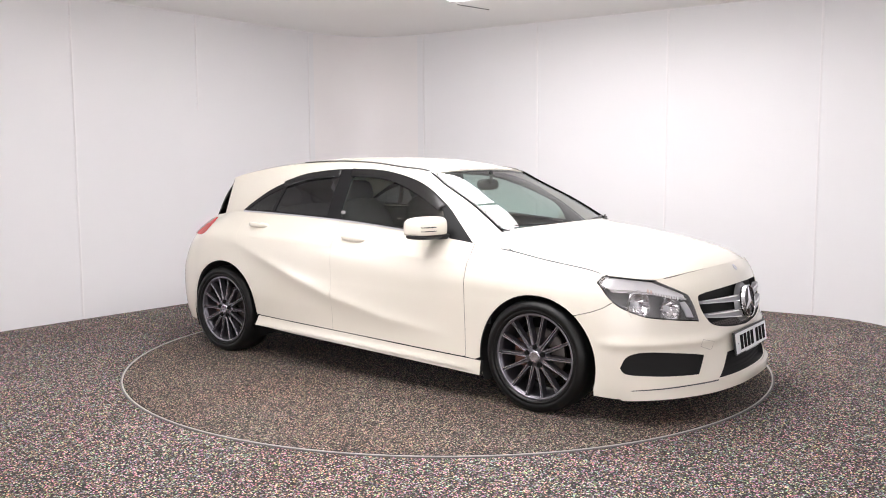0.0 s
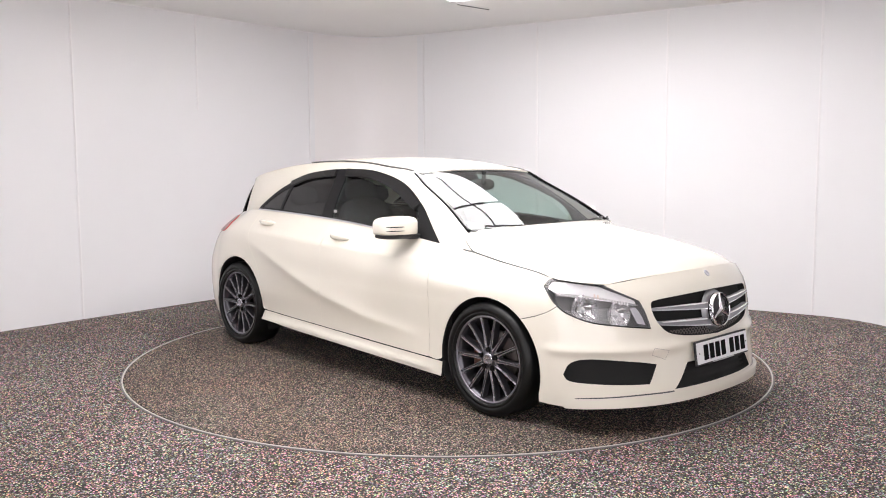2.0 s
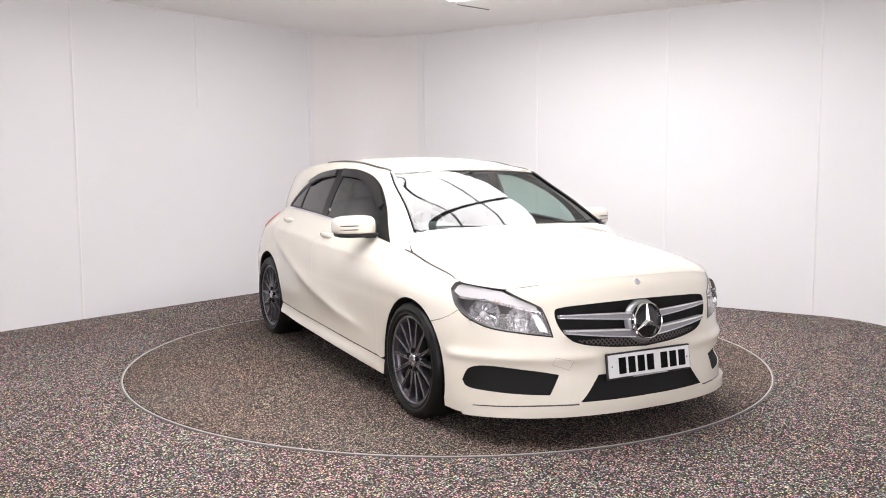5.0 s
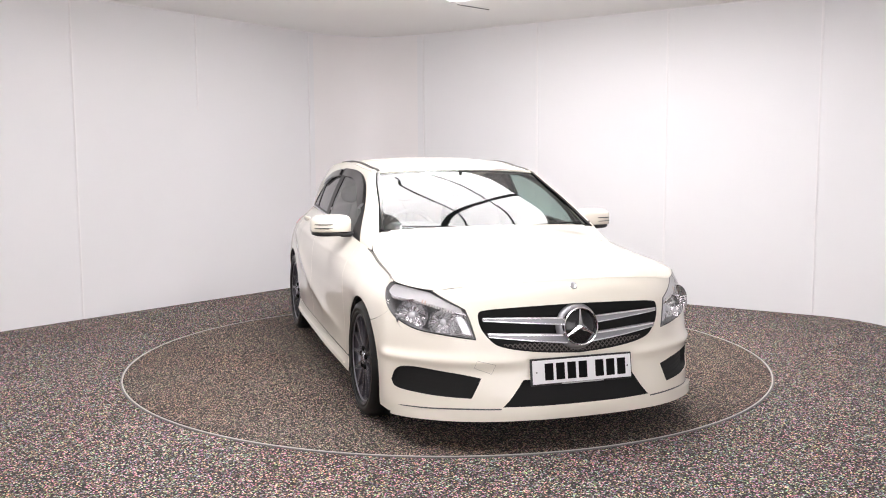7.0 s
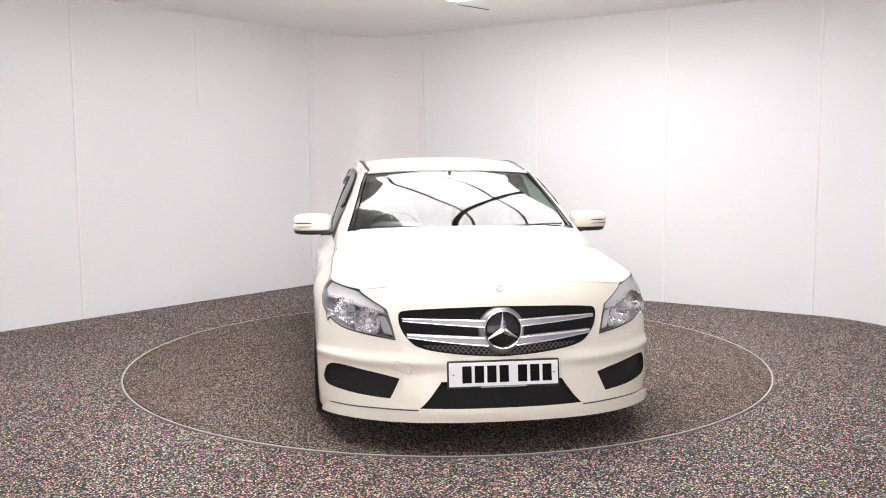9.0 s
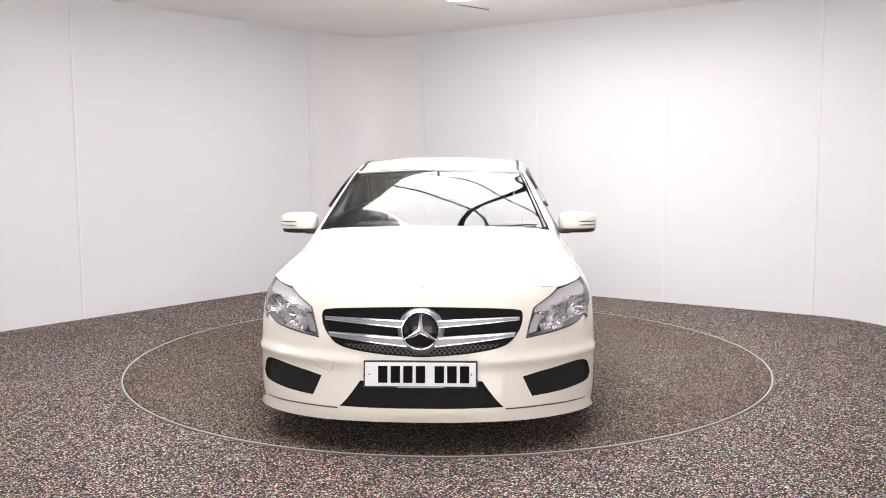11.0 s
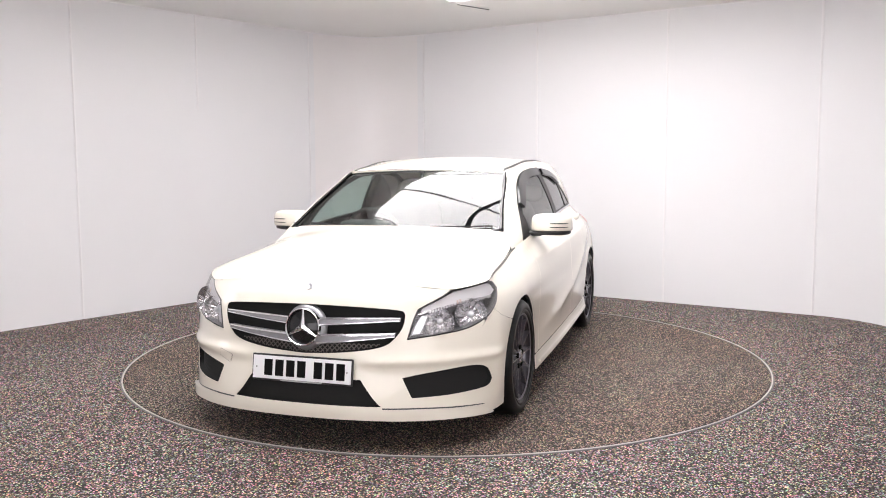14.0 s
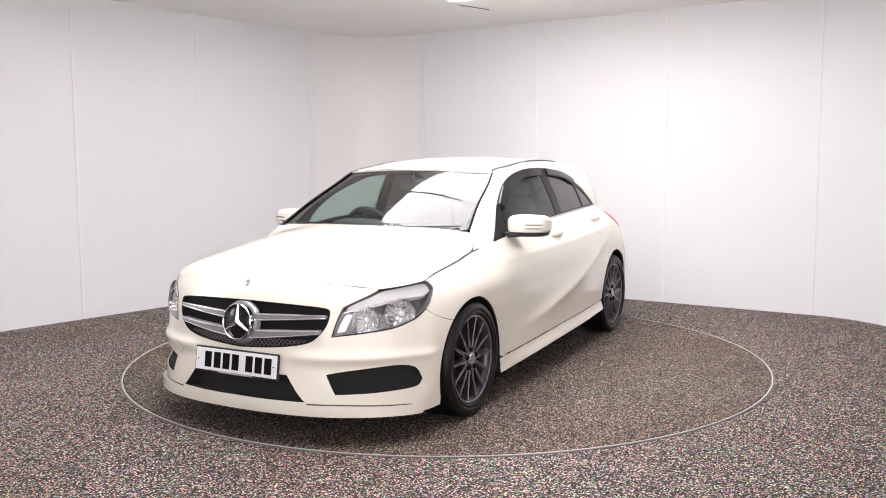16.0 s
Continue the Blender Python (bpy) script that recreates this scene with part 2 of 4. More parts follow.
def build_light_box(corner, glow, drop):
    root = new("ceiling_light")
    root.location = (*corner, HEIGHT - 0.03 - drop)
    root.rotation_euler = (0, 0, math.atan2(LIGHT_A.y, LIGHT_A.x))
    tagged(root, "large glowing white ceiling light box with dark bars, the front one added fill", "ceiling light", "ceiling light boxes")
    L, W = LIGHT_SIZE
    # local x runs along LIGHT_A, local y along LIGHT_B
    bm = bmesh.new()
    add_box(bm, (L, W, 0.02), Matrix.Translation((L / 2, W / 2, 0.005)))
    part("diffuser", bm, glow, root, "glowing white diffuser")
    for x in (1 / 3, 2 / 3):
        bm = bmesh.new()
        add_box(bm, (0.022, W, 0.026), Matrix.Translation((L * x, W / 2, -0.010)), 0.004)
        part("bar", bm, BAR, root, "dark frame bar")
    bm = bmesh.new()
    add_box(bm, (L, 0.05, 0.03), Matrix.Translation((L / 2, W * 0.5, -0.012)), 0.004)
    part("cross_bar", bm, BAR, root, "wide dark frame bar")
    # rods made up to hang the lowered fill light
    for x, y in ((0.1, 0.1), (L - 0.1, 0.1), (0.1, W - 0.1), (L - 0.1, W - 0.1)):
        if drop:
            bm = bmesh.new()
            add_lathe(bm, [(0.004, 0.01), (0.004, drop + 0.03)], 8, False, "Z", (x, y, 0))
            part("fill_light_rod", bm, SILVER, root, "thin steel rod that holds the added fill light")


def build_small_lights():
    slot = new("ceiling_slot")
    tagged(slot, "narrow dark slot in the white ceiling", "ceiling vent")
    a, b = Vector((0.128, 2.034)), Vector((0.427, 2.310))
    bm = bmesh.new()
    add_box(bm, ((b - a).length, 0.012, 0.004), Matrix.Translation((*((a + b) / 2), HEIGHT - 0.003)) @ Matrix.Rotation(math.atan2(b.y - a.y, b.x - a.x), 4, "Z"))
    part("slot", bm, BAR, slot)
    # upright wall light boxes: one beside the camera, two added behind it as fill
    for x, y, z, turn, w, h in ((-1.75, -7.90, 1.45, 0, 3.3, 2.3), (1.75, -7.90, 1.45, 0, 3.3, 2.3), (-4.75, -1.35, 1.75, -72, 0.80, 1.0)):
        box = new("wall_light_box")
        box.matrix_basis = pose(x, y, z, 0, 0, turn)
        tagged(box, "upright white fabric light box on the wall, those behind the camera added fill", "light box", "wall light boxes")
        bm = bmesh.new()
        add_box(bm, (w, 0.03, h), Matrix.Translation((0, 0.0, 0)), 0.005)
        part("diffuser", bm, FILL_BOX_DIFFUSER if turn == 0 else SIDE_DIFFUSER, box, "glowing white fabric")
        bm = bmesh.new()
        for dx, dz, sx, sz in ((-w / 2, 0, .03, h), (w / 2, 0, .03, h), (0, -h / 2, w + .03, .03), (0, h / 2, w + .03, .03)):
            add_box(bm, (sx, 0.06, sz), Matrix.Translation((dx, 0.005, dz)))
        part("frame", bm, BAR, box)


RADIUS = 2.196
TABLE_X = 0.011


def build_turntable():
    root = new("turntable")
    tagged(root, "round flush turntable covered in worn speckled carpet", "turntable")
    bm = bmesh.new()
    bmesh.ops.create_cone(bm, cap_ends=True, segments=160, radius1=RADIUS - 0.014, radius2=RADIUS - 0.014, depth=0.03, matrix=Matrix.Translation((0, 0, -0.013)))
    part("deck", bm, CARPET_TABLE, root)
    bm = bmesh.new()
    add_lathe(bm, [(RADIUS - 0.006, -0.01), (RADIUS - 0.006, 0.003), (RADIUS + 0.002, 0.003), (RADIUS + 0.002, -0.01)], 160, True, "Z")
    part("rim", bm, RING, root, "thin scuffed metal edge ring")
    bm = bmesh.new()
    add_lathe(bm, [(RADIUS + 0.002, -0.01), (RADIUS + 0.002, 0.0005), (RADIUS + 0.010, 0.0005), (RADIUS + 0.010, -0.01)], 160, True, "Z")
    part("edge_gap", bm, GAP, root, "dark gap round the turntable")
    return root


# ---- the car's surface ----
# Lines along the car's flank from the middle of the nose to the middle of the tail (x forward, y out, z up).
LINE_LIP = [(2.25, 0, .165), (2.235, .26, .163), (2.165, .5, .158), (2.03, .70, .150), (1.86, .825, .145), (1.68, .865, .15), (1.35, .88, .15), (1.05, .874, .157), (.5, .892, .187), (0, .895, .210), (-.5, .890, .230), (-.95, .864, .243), (-1.35, .835, .20), (-1.62, .80, .20), (-1.85, .70, .20), (-2.0, .40, .20), (-2.04, 0, .20)]
LINE_LOW = [(2.255, 0, .23), (2.235, .26, .23), (2.165, .5, .23), (2.025, .70, .23), (1.845, .84, .24), (1.68, .872, .25), (1.35, .888, .25), (1.05, .872, .25), (.5, .876, .265), (0, .878, .287), (-.5, .876, .305), (-.95, .856, .318), (-1.35, .848, .30), (-1.62, .815, .30), (-1.87, .72, .30), (-2.03, .40, .30), (-2.06, 0, .30)]
LINE_MID = [(2.225, 0, .42), (2.205, .26, .42), (2.14, .5, .42), (2.01, .70, .42), (1.835, .842, .42), (1.68, .876, .42), (1.35, .890, .42), (1.05, .873, .42), (.5, .874, .42), (0, .878, .43), (-.5, .880, .45), (-.95, .866, .47), (-1.35, .858, .48), (-1.62, .825, .48), (-1.88, .73, .48), (-2.04, .42, .48), (-2.07, 0, .48)]
LINE_WAIST = [(2.205, 0, .60), (2.185, .26, .60), (2.118, .5, .60), (1.995, .69, .59), (1.825, .832, .58), (1.68, .872, .58), (1.35, .89, .60), (1.05, .880, .60), (.5, .883, .60), (0, .884, .61), (-.5, .878, .62), (-.95, .862, .64), (-1.35, .855, .65), (-1.62, .82, .65), (-1.85, .73, .65), (-2.0, .42, .65), (-2.03, 0, .65)]
LINE_CREST = [(2.17, 0, .73), (2.145, .26, .725), (2.09, .49, .71), (1.98, .672, .69), (1.80, .817, .69), (1.67, .852, .70), (1.35, .874, .72), (1.05, .870, .73), (.5, .872, .76), (0, .868, .79), (-.5, .856, .81), (-.95, .836, .83), (-1.35, .815, .85), (-1.60, .77, .85), (-1.78, .68, .84), (-1.92, .40, .84), (-1.95, 0, .84)]
LINE_EDGE = [(2.12, 0, .805), (2.10, .25, .80), (2.05, .47, .785), (1.955, .65, .762), (1.77, .785, .78), (1.62, .788, .81), (1.35, .775, .845), (1.08, .758, .885), (.5, .785, .945), (0, .765, .985), (-.5, .738, 1.01), (-.98, .705, 1.02), (-1.32, .67, 1.02), (-1.50, .63, 1.00), (-1.65, .58, .98), (-1.75, .40, .97), (-1.78, 0, .97)]
LINES = [LINE_LIP, LINE_LOW, LINE_MID, LINE_WAIST, LINE_CREST, LINE_EDGE]
KNOTS = np.array(LINES, float)                       # 6 x 17 x 3
MIRRORED = KNOTS[:, :0:-1] * np.array([1, -1, 1])
ALL_KNOTS = np.concatenate([MIRRORED, KNOTS], axis=1)  # s from -16 to 16
SPAN = 16


def cubic_weights(t):
    return np.stack([-0.5 * t + t * t - 0.5 * t ** 3, 1 - 2.5 * t * t + 1.5 * t ** 3, 0.5 * t + 2 * t * t - 1.5 * t ** 3, -0.5 * t * t + 0.5 * t ** 3], -1)


def ridge_height(x):
    """Height of the rising crease low on the doors."""
    return np.interp(x, [-1.3, -.9, -.5, -.17, .3, .8], [.86, .74, .615, .515, .42, .36])


def flank(s, h):
    """Point of the outer skin: s runs from nose (0) to tail (16), negative on the car's right; h from the lip (0) to the edge (5)."""
    s, h = np.clip(np.asarray(s, float), -SPAN, SPAN), np.clip(np.asarray(h, float), 0, 5)
    i = np.clip(np.floor(s).astype(int), -SPAN, SPAN - 1)
    j = np.clip(np.floor(h).astype(int), 0, 4)
    ws, wh = cubic_weights(s - i), cubic_weights(h - j)
    out = 0
    for b in range(4):
        jj = j + b - 1
        row = 0
        for a in range(4):
            ii = np.clip(i + a - 1 + SPAN, 0, 2 * SPAN)
            p = ALL_KNOTS[np.clip(jj, 0, 5), ii]
            p = np.where((jj < 0)[..., None], 2 * ALL_KNOTS[0, ii] - ALL_KNOTS[1, ii], p)
            p = np.where((jj > 5)[..., None], 2 * ALL_KNOTS[5, ii] - ALL_KNOTS[4, ii], p)
            row = row + p * ws[..., a, None]
        out = out + row * wh[..., b, None]
    x, z = out[..., 0], out[..., 2]
    d = np.abs(z - ridge_height(x))
    fade = np.clip((x + 1.25) / 0.5, 0, 1) * np.clip((0.85 - x) / 0.6, 0, 1)
    out[..., 1] += np.sign(out[..., 1]) * fade * 0.020 * np.exp(-(np.sqrt(d * d + 0.016 ** 2) - 0.016) / 0.065)
    # shoulder line from the front wing to the tail
    d = z - np.interp(x, [-1.3, -.79, -.4, -.15, .37, .93, 1.29, 1.6], [.87, .862, .846, .834, .819, .802, .786, .777])
    fade = np.clip((x + 1.35) / 0.5, 0, 1) * np.clip((1.60 - x) / 0.5, 0, 1)
    out[..., 1] += np.sign(out[..., 1]) * fade * 0.015 * np.exp(-(np.sqrt(d * d + 0.005 ** 2) - 0.005) / 0.05)
    # a soft crease over the bumper's vents
    a = np.abs(s)
    push = 0.012 * np.exp(-((h - 2.08) / 0.15) ** 2) * np.clip((a - 0.9) / 0.6, 0, 1) * np.clip((4.9 - a) / 0.8, 0, 1)
    out[..., 0] += push * np.clip((4.6 - a) / 1.5, 0, 1)
    out[..., 1] += push * np.sign(s) * np.clip(a / 4, 0, 1)
    return out


def surface_normals(surf, u, v, sign=1.0):
    e = 1e-3
    n = np.cross(surf(u + e, v) - surf(u - e, v), surf(u, v + e) - surf(u, v - e))
    return sign * n / np.maximum(np.linalg.norm(n, axis=-1, keepdims=True), 1e-9)


def find_flank(targets, axes, s_range, side=1):
    """Parameters of skin points whose coordinates along the two axes are those given."""
    targets = np.array(targets, float)
    gs, gh = np.meshgrid(np.linspace(*s_range, 260), np.linspace(0, 5, 100), indexing="ij")
    grid = flank(gs, gh)[..., axes].reshape(-1, 2)
    k = ((grid[None] - targets[:, None]) ** 2).sum(-1).argmin(1)
    u, v = gs.ravel()[k].copy(), gh.ravel()[k].copy()
    for _ in range(5):
        e = 1e-3
        p = flank(u, v)[:, axes]
        a, b = (flank(u + e, v)[:, axes] - p) / e, (flank(u, v + e)[:, axes] - p) / e
        r = targets - p
        det = a[:, 0] * b[:, 1] - a[:, 1] * b[:, 0]
        det = np.where(np.abs(det) < 1e-6, 1e-6, det)
        u += np.clip((r[:, 0] * b[:, 1] - r[:, 1] * b[:, 0]) / det, -.2, .2)
        v += np.clip((a[:, 0] * r[:, 1] - a[:, 1] * r[:, 0]) / det, -.2, .2)
        u, v = np.clip(u, *s_range), np.clip(v, 0, 5)
    return np.stack([u, v], -1)


def inside(poly, pts):
    x, y = pts[:, 0], pts[:, 1]
    hit = np.zeros(len(pts), bool)
    q = np.roll(poly, -1, 0)
    for (x0, y0), (x1, y1) in zip(poly, q):
        if y0 != y1:
            hit ^= ((y0 > y) != (y1 > y)) & (x < (x1 - x0) * (y - y0) / (y1 - y0) + x0)
    return hit


from mathutils.geometry import delaunay_2d_cdt


def edge_distance(poly, pts):
    best = np.full(len(pts), 1e9)
    q = np.roll(poly, -1, 0)
    for a, b in zip(poly, q):
        ab = b - a
        t = np.clip(((pts - a) @ ab) / max(ab @ ab, 1e-12), 0, 1)
        best = np.minimum(best, np.linalg.norm(pts - a - t[:, None] * ab, axis=1))
    return best


def trimmed(surf, outer, holes=(), scale=(0.25, 0.13), step=0.03, flange=0.02, lift=0.0, sign=1.0, name="panel", mat=None, parent=None, label="", mirror=False, edging=True):
    """A panel cut out of a surface along an outline in its parameters, with turned-in edges; edging blackens their
    inner part.
    """
    sc = np.array(scale)
    loops = [np.asarray(outer) * sc] + [np.asarray(h) * sc for h in holes]
    lo, hi = loops[0].min(0), loops[0].max(0)
    gx, gy = np.meshgrid(np.arange(lo[0], hi[0], step), np.arange(lo[1], hi[1], step), indexing="ij")
    grid = np.stack([gx.ravel(), gy.ravel()], -1)
    ok = inside(loops[0], grid)
    for h in loops[1:]:
        ok &= ~inside(h, grid)
    grid = grid[ok]
    for h in loops:
        grid = grid[edge_distance(h, grid) > step * 0.35]
    verts, edges = [], []
    for l in loops:
        n = len(verts)
        verts += list(l)
        edges += [(n + i, n + (i + 1) % len(l)) for i in range(len(l))]
    verts += list(grid)
    res = delaunay_2d_cdt([Vector(map(float, v)) for v in verts], edges, [], 0, 1e-6)
    pts = np.array([tuple(v) for v in res[0]])
    tris = np.array([f[:3] for f in res[2]])
    c = pts[tris].mean(1)
    ok = inside(loops[0], c)
    for h in loops[1:]:
        ok &= ~inside(h, c)
    tris = tris[ok]
    uv = pts / sc
    p = surf(uv[:, 0], uv[:, 1])
    n = surface_normals(surf, uv[:, 0], uv[:, 1], sign)
    p = p + n * lift
    if mirror:
        p, n = p * [1, -1, 1], n * [1, -1, 1]
    t3 = p[tris]
    face_n = np.cross(t3[:, 1] - t3[:, 0], t3[:, 2] - t3[:, 0])
    flip = (face_n * n[tris].mean(1)).sum(1) < 0
    tris[flip] = tris[flip][:, ::-1]
    verts3, norms, faces = list(p), list(n), [tuple(t) for t in tris]
    shaded_faces = []
    if flange:
        seen = {}
        for t in faces:
            for a, b in ((t[0], t[1]), (t[1], t[2]), (t[2], t[0])):
                seen[(min(a, b), max(a, b))] = None if (min(a, b), max(a, b)) in seen else (a, b)
        rim = [e for e in seen.values() if e]
        near = {}
        far = {}
        for a, b in rim:
            for k in (a, b):
                if k not in far:
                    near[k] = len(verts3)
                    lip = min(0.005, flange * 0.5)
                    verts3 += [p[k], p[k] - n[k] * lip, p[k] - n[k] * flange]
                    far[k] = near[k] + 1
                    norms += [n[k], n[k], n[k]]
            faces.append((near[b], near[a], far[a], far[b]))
            shaded_faces.append(len(faces))
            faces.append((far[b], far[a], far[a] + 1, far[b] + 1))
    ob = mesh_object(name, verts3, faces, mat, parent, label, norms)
    # gap shade put into the colour: inner flange faces turn black
    if shaded_faces and edging and mat == PAINT:
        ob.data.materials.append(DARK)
        for k in shaded_faces:
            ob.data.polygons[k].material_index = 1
    return ob


# Lines over the car's top: middle (x, z) and rail (x, y, z), from the bonnet's lip to the spoiler.
TOP = [(2.12, .805, 1.955, .650, .762), (2.03, .855, 1.80, .768, .776), (1.85, .905, 1.62, .785, .808), (1.60, .955, 1.35, .772, .843), (1.36, .990, 1.13, .752, .880), (1.17, 1.005, 1.0, .716, .968),
       (1.105, .994, .974, .700, .992), (.86, 1.134, .775, .650, 1.111), (.61, 1.257, .527, .602, 1.232), (.40, 1.338, .365, .565, 1.314), (.22, 1.386, .14, .570, 1.338),
       (-.05, 1.410, -.10, .580, 1.367), (-.40, 1.418, -.42, .585, 1.378), (-.80, 1.408, -.82, .580, 1.361), (-1.20, 1.376, -1.18, .565, 1.320), (-1.52, 1.322, -1.46, .545, 1.271),
       (-1.56, 1.270, -1.50, .545, 1.225), (-1.66, 1.130, -1.58, .56, 1.12), (-1.78, .970, -1.65, .58, .98)]
TOP_KNOTS = np.array(TOP, float)


# The screen alone: straight at its foot.
SCREEN_KNOTS = TOP_KNOTS.copy()
SCREEN_KNOTS[5] = 2 * TOP_KNOTS[6] - TOP_KNOTS[7]
SCREEN_KNOTS[4] = 2 * SCREEN_KNOTS[5] - TOP_KNOTS[6]


EDGE_FINE = flank(np.linspace(2.6, 7.6, 200), np.full(200, 5.0))


def top_row(q, knots=TOP_KNOTS):
    q = np.clip(np.asarray(q, float), 0, len(TOP) - 1)
    i = np.clip(np.floor(q).astype(int), 0, len(TOP) - 2)
    w = cubic_weights(q - i)
    out = 0
    for a in range(4):
        out = out + knots[np.clip(i + a - 1, 0, len(TOP) - 1)] * w[..., a, None]
    # the bonnet's sides keep to the wings' upper edge
    k = np.clip(4.4 - q, 0, 1) * (out[..., 2] > 1.05)
    o = EDGE_FINE[::-1]
    out[..., 3] += k * (np.interp(out[..., 2], o[:, 0], o[:, 1]) - out[..., 3])
    out[..., 4] += k * (np.interp(out[..., 2], o[:, 0], o[:, 2]) - out[..., 4])
    return out


def screen_skin(q, v):
    return top(q, v, SCREEN_KNOTS)


def top(q, v, knots=TOP_KNOTS):
    """Point of the bonnet, screen or roof: q from front to back, v from -1 to 1 across."""
    r = top_row(q, knots)
    v = np.asarray(v, float)
    a = np.abs(v)
    x = r[..., 0] + (r[..., 2] - r[..., 0]) * a ** 2
    y = r[..., 3] * v
    z = r[..., 1] + (r[..., 4] - r[..., 1]) * a ** 2.3
    return np.stack([x, y, z], -1)




def along(line, x, k):
    o = line[::-1]
    return np.interp(x, o[:, 0], o[:, k])


RAIL_FINE = np.array([top_row(q)[2:5] for q in np.linspace(4, 16, 240)])
BELT_FINE = flank(np.linspace(6.6, 14.5, 200), np.full(200, 5.0))


def cabin(x, z):
    """Point of the side glass and pillars at x and z."""
    x, z = np.asarray(x, float), np.asarray(z, float)
    ye, ze = along(BELT_FINE, x, 1), along(BELT_FINE, x, 2)
    yr, zr = along(RAIL_FINE, x, 1), along(RAIL_FINE, x, 2)
    t = np.clip((z - ze) / np.maximum(zr - ze, 0.02), -0.3, 1.02)
    y = ye + (yr - ye) * t + 0.015 * 4 * t * (1 - t) * np.clip((zr - ze) / 0.3, 0, 1)
    return np.stack([x, y, z], -1)


# ---- the car ----
JOINT = material("soft_grey_joint", (0.42, 0.39, 0.35), 0.6)
LAMP_SEAL = material("mid_grey_lamp_seal", (0.12, 0.12, 0.122), 0.45)
SEAL_GREY = material("dark_grey_seal", (0.07, 0.07, 0.072), 0.4)
SLAT_GREY = material("satin_grey_slat", (0.33, 0.33, 0.35), 0.38, 0.7)
HUB_FRONT, HUB_REAR = (1.345, 0.868, 0.312), (-1.315, 0.820, 0.312)
ARCH_FRONT, ARCH_REAR = (1.350, 0.288, 0.367), (-1.283, 0.314, 0.362)


def arch(which, a0, a1, steps=26):
    """Points (x, z) round a wheel arch from angle a0 to a1, degrees from straight ahead."""
    cx, cz, r = which
    return [(cx + r * math.cos(radians(a)), cz + r * math.sin(radians(a))) for a in np.linspace(a0, a1, steps)]


def side(points, s_range=(3.6, 16), per=6):
    return find_flank(spline(points, per), [0, 2], s_range)


def edge(s0, s1, n=20, h=4.985):
    return np.stack([np.linspace(s0, s1, n), np.full(n, h)], -1)


def sh(points, per=6):
    return spline(points, per)


def joined(*runs):
    out = np.concatenate([np.asarray(r, float) for r in runs])
    keep = [0] + [i for i in range(1, len(out)) if np.linalg.norm(out[i] - out[i - 1]) > 2e-3]
    if np.linalg.norm(out[keep[-1]] - out[keep[0]]) < 2e-3:
        keep = keep[:-1]
    return out[keep]


def both_sides(half):
    """Closes a half outline that starts and ends on the car's middle."""
    half = np.asarray(half)
    return joined(half, half[::-1] * [-1, 1])


def shrunk(outline, by):
    """Moves an outline inwards by about so much of a parameter step."""
    o = np.asarray(outline)
    t = np.roll(o, -1, 0) - np.roll(o, 1, 0)
    n = np.stack([-t[:, 1], t[:, 0]], -1) / np.maximum(np.linalg.norm(t, axis=1, keepdims=True), 1e-9)
    area = 0.5 * np.sum(o[:, 0] * np.roll(o[:, 1], -1) - np.roll(o[:, 0], -1) * o[:, 1])
    return o + n * by * (1 if area > 0 else -1)


def s_edge(x):
    """Parameter of the skin's upper edge at x."""
    ss = np.linspace(3.2, 15.5, 600)
    xs = flank(ss, np.full(600, 5.0))[:, 0]
    return float(np.interp(-x, -xs, ss))


HEADLIGHT = sh([(4.72, 4.45), (4.72, 4.45), (4.42, 4.85), (4.05, 4.985), (3.55, 4.997), (3.08, 4.97), (3.08, 4.97), (2.62, 4.25), (2.22, 3.70), (2.22, 3.70), (2.10, 3.15), (2.0, 2.63), (2.0, 2.63), (2.7, 2.76), (3.35, 2.93), (3.85, 3.30), (4.3, 3.85), (4.72, 4.45)])
GRILLE_HALF = sh([(0, 3.70), (1.24, 3.66), (1.75, 3.62), (1.93, 3.50), (1.90, 3.0), (1.72, 2.62), (1.45, 2.42), (.8, 2.29), (0, 2.22)])
VENT = sh([(4.0, 1.42), (3.80, 1.74), (3.34, 1.86), (2.42, 1.78), (1.92, 1.69), (1.92, 1.69), (2.13, 1.20), (2.13, 1.20), (3.2, 1.22), (3.83, 1.25), (4.0, 1.42)])[:-1]
INTAKE_HALF = sh([(0, 1.66), (1.12, 1.64), (1.12, 1.64), (1.54, .93), (1.54, .93), (0, .95)])


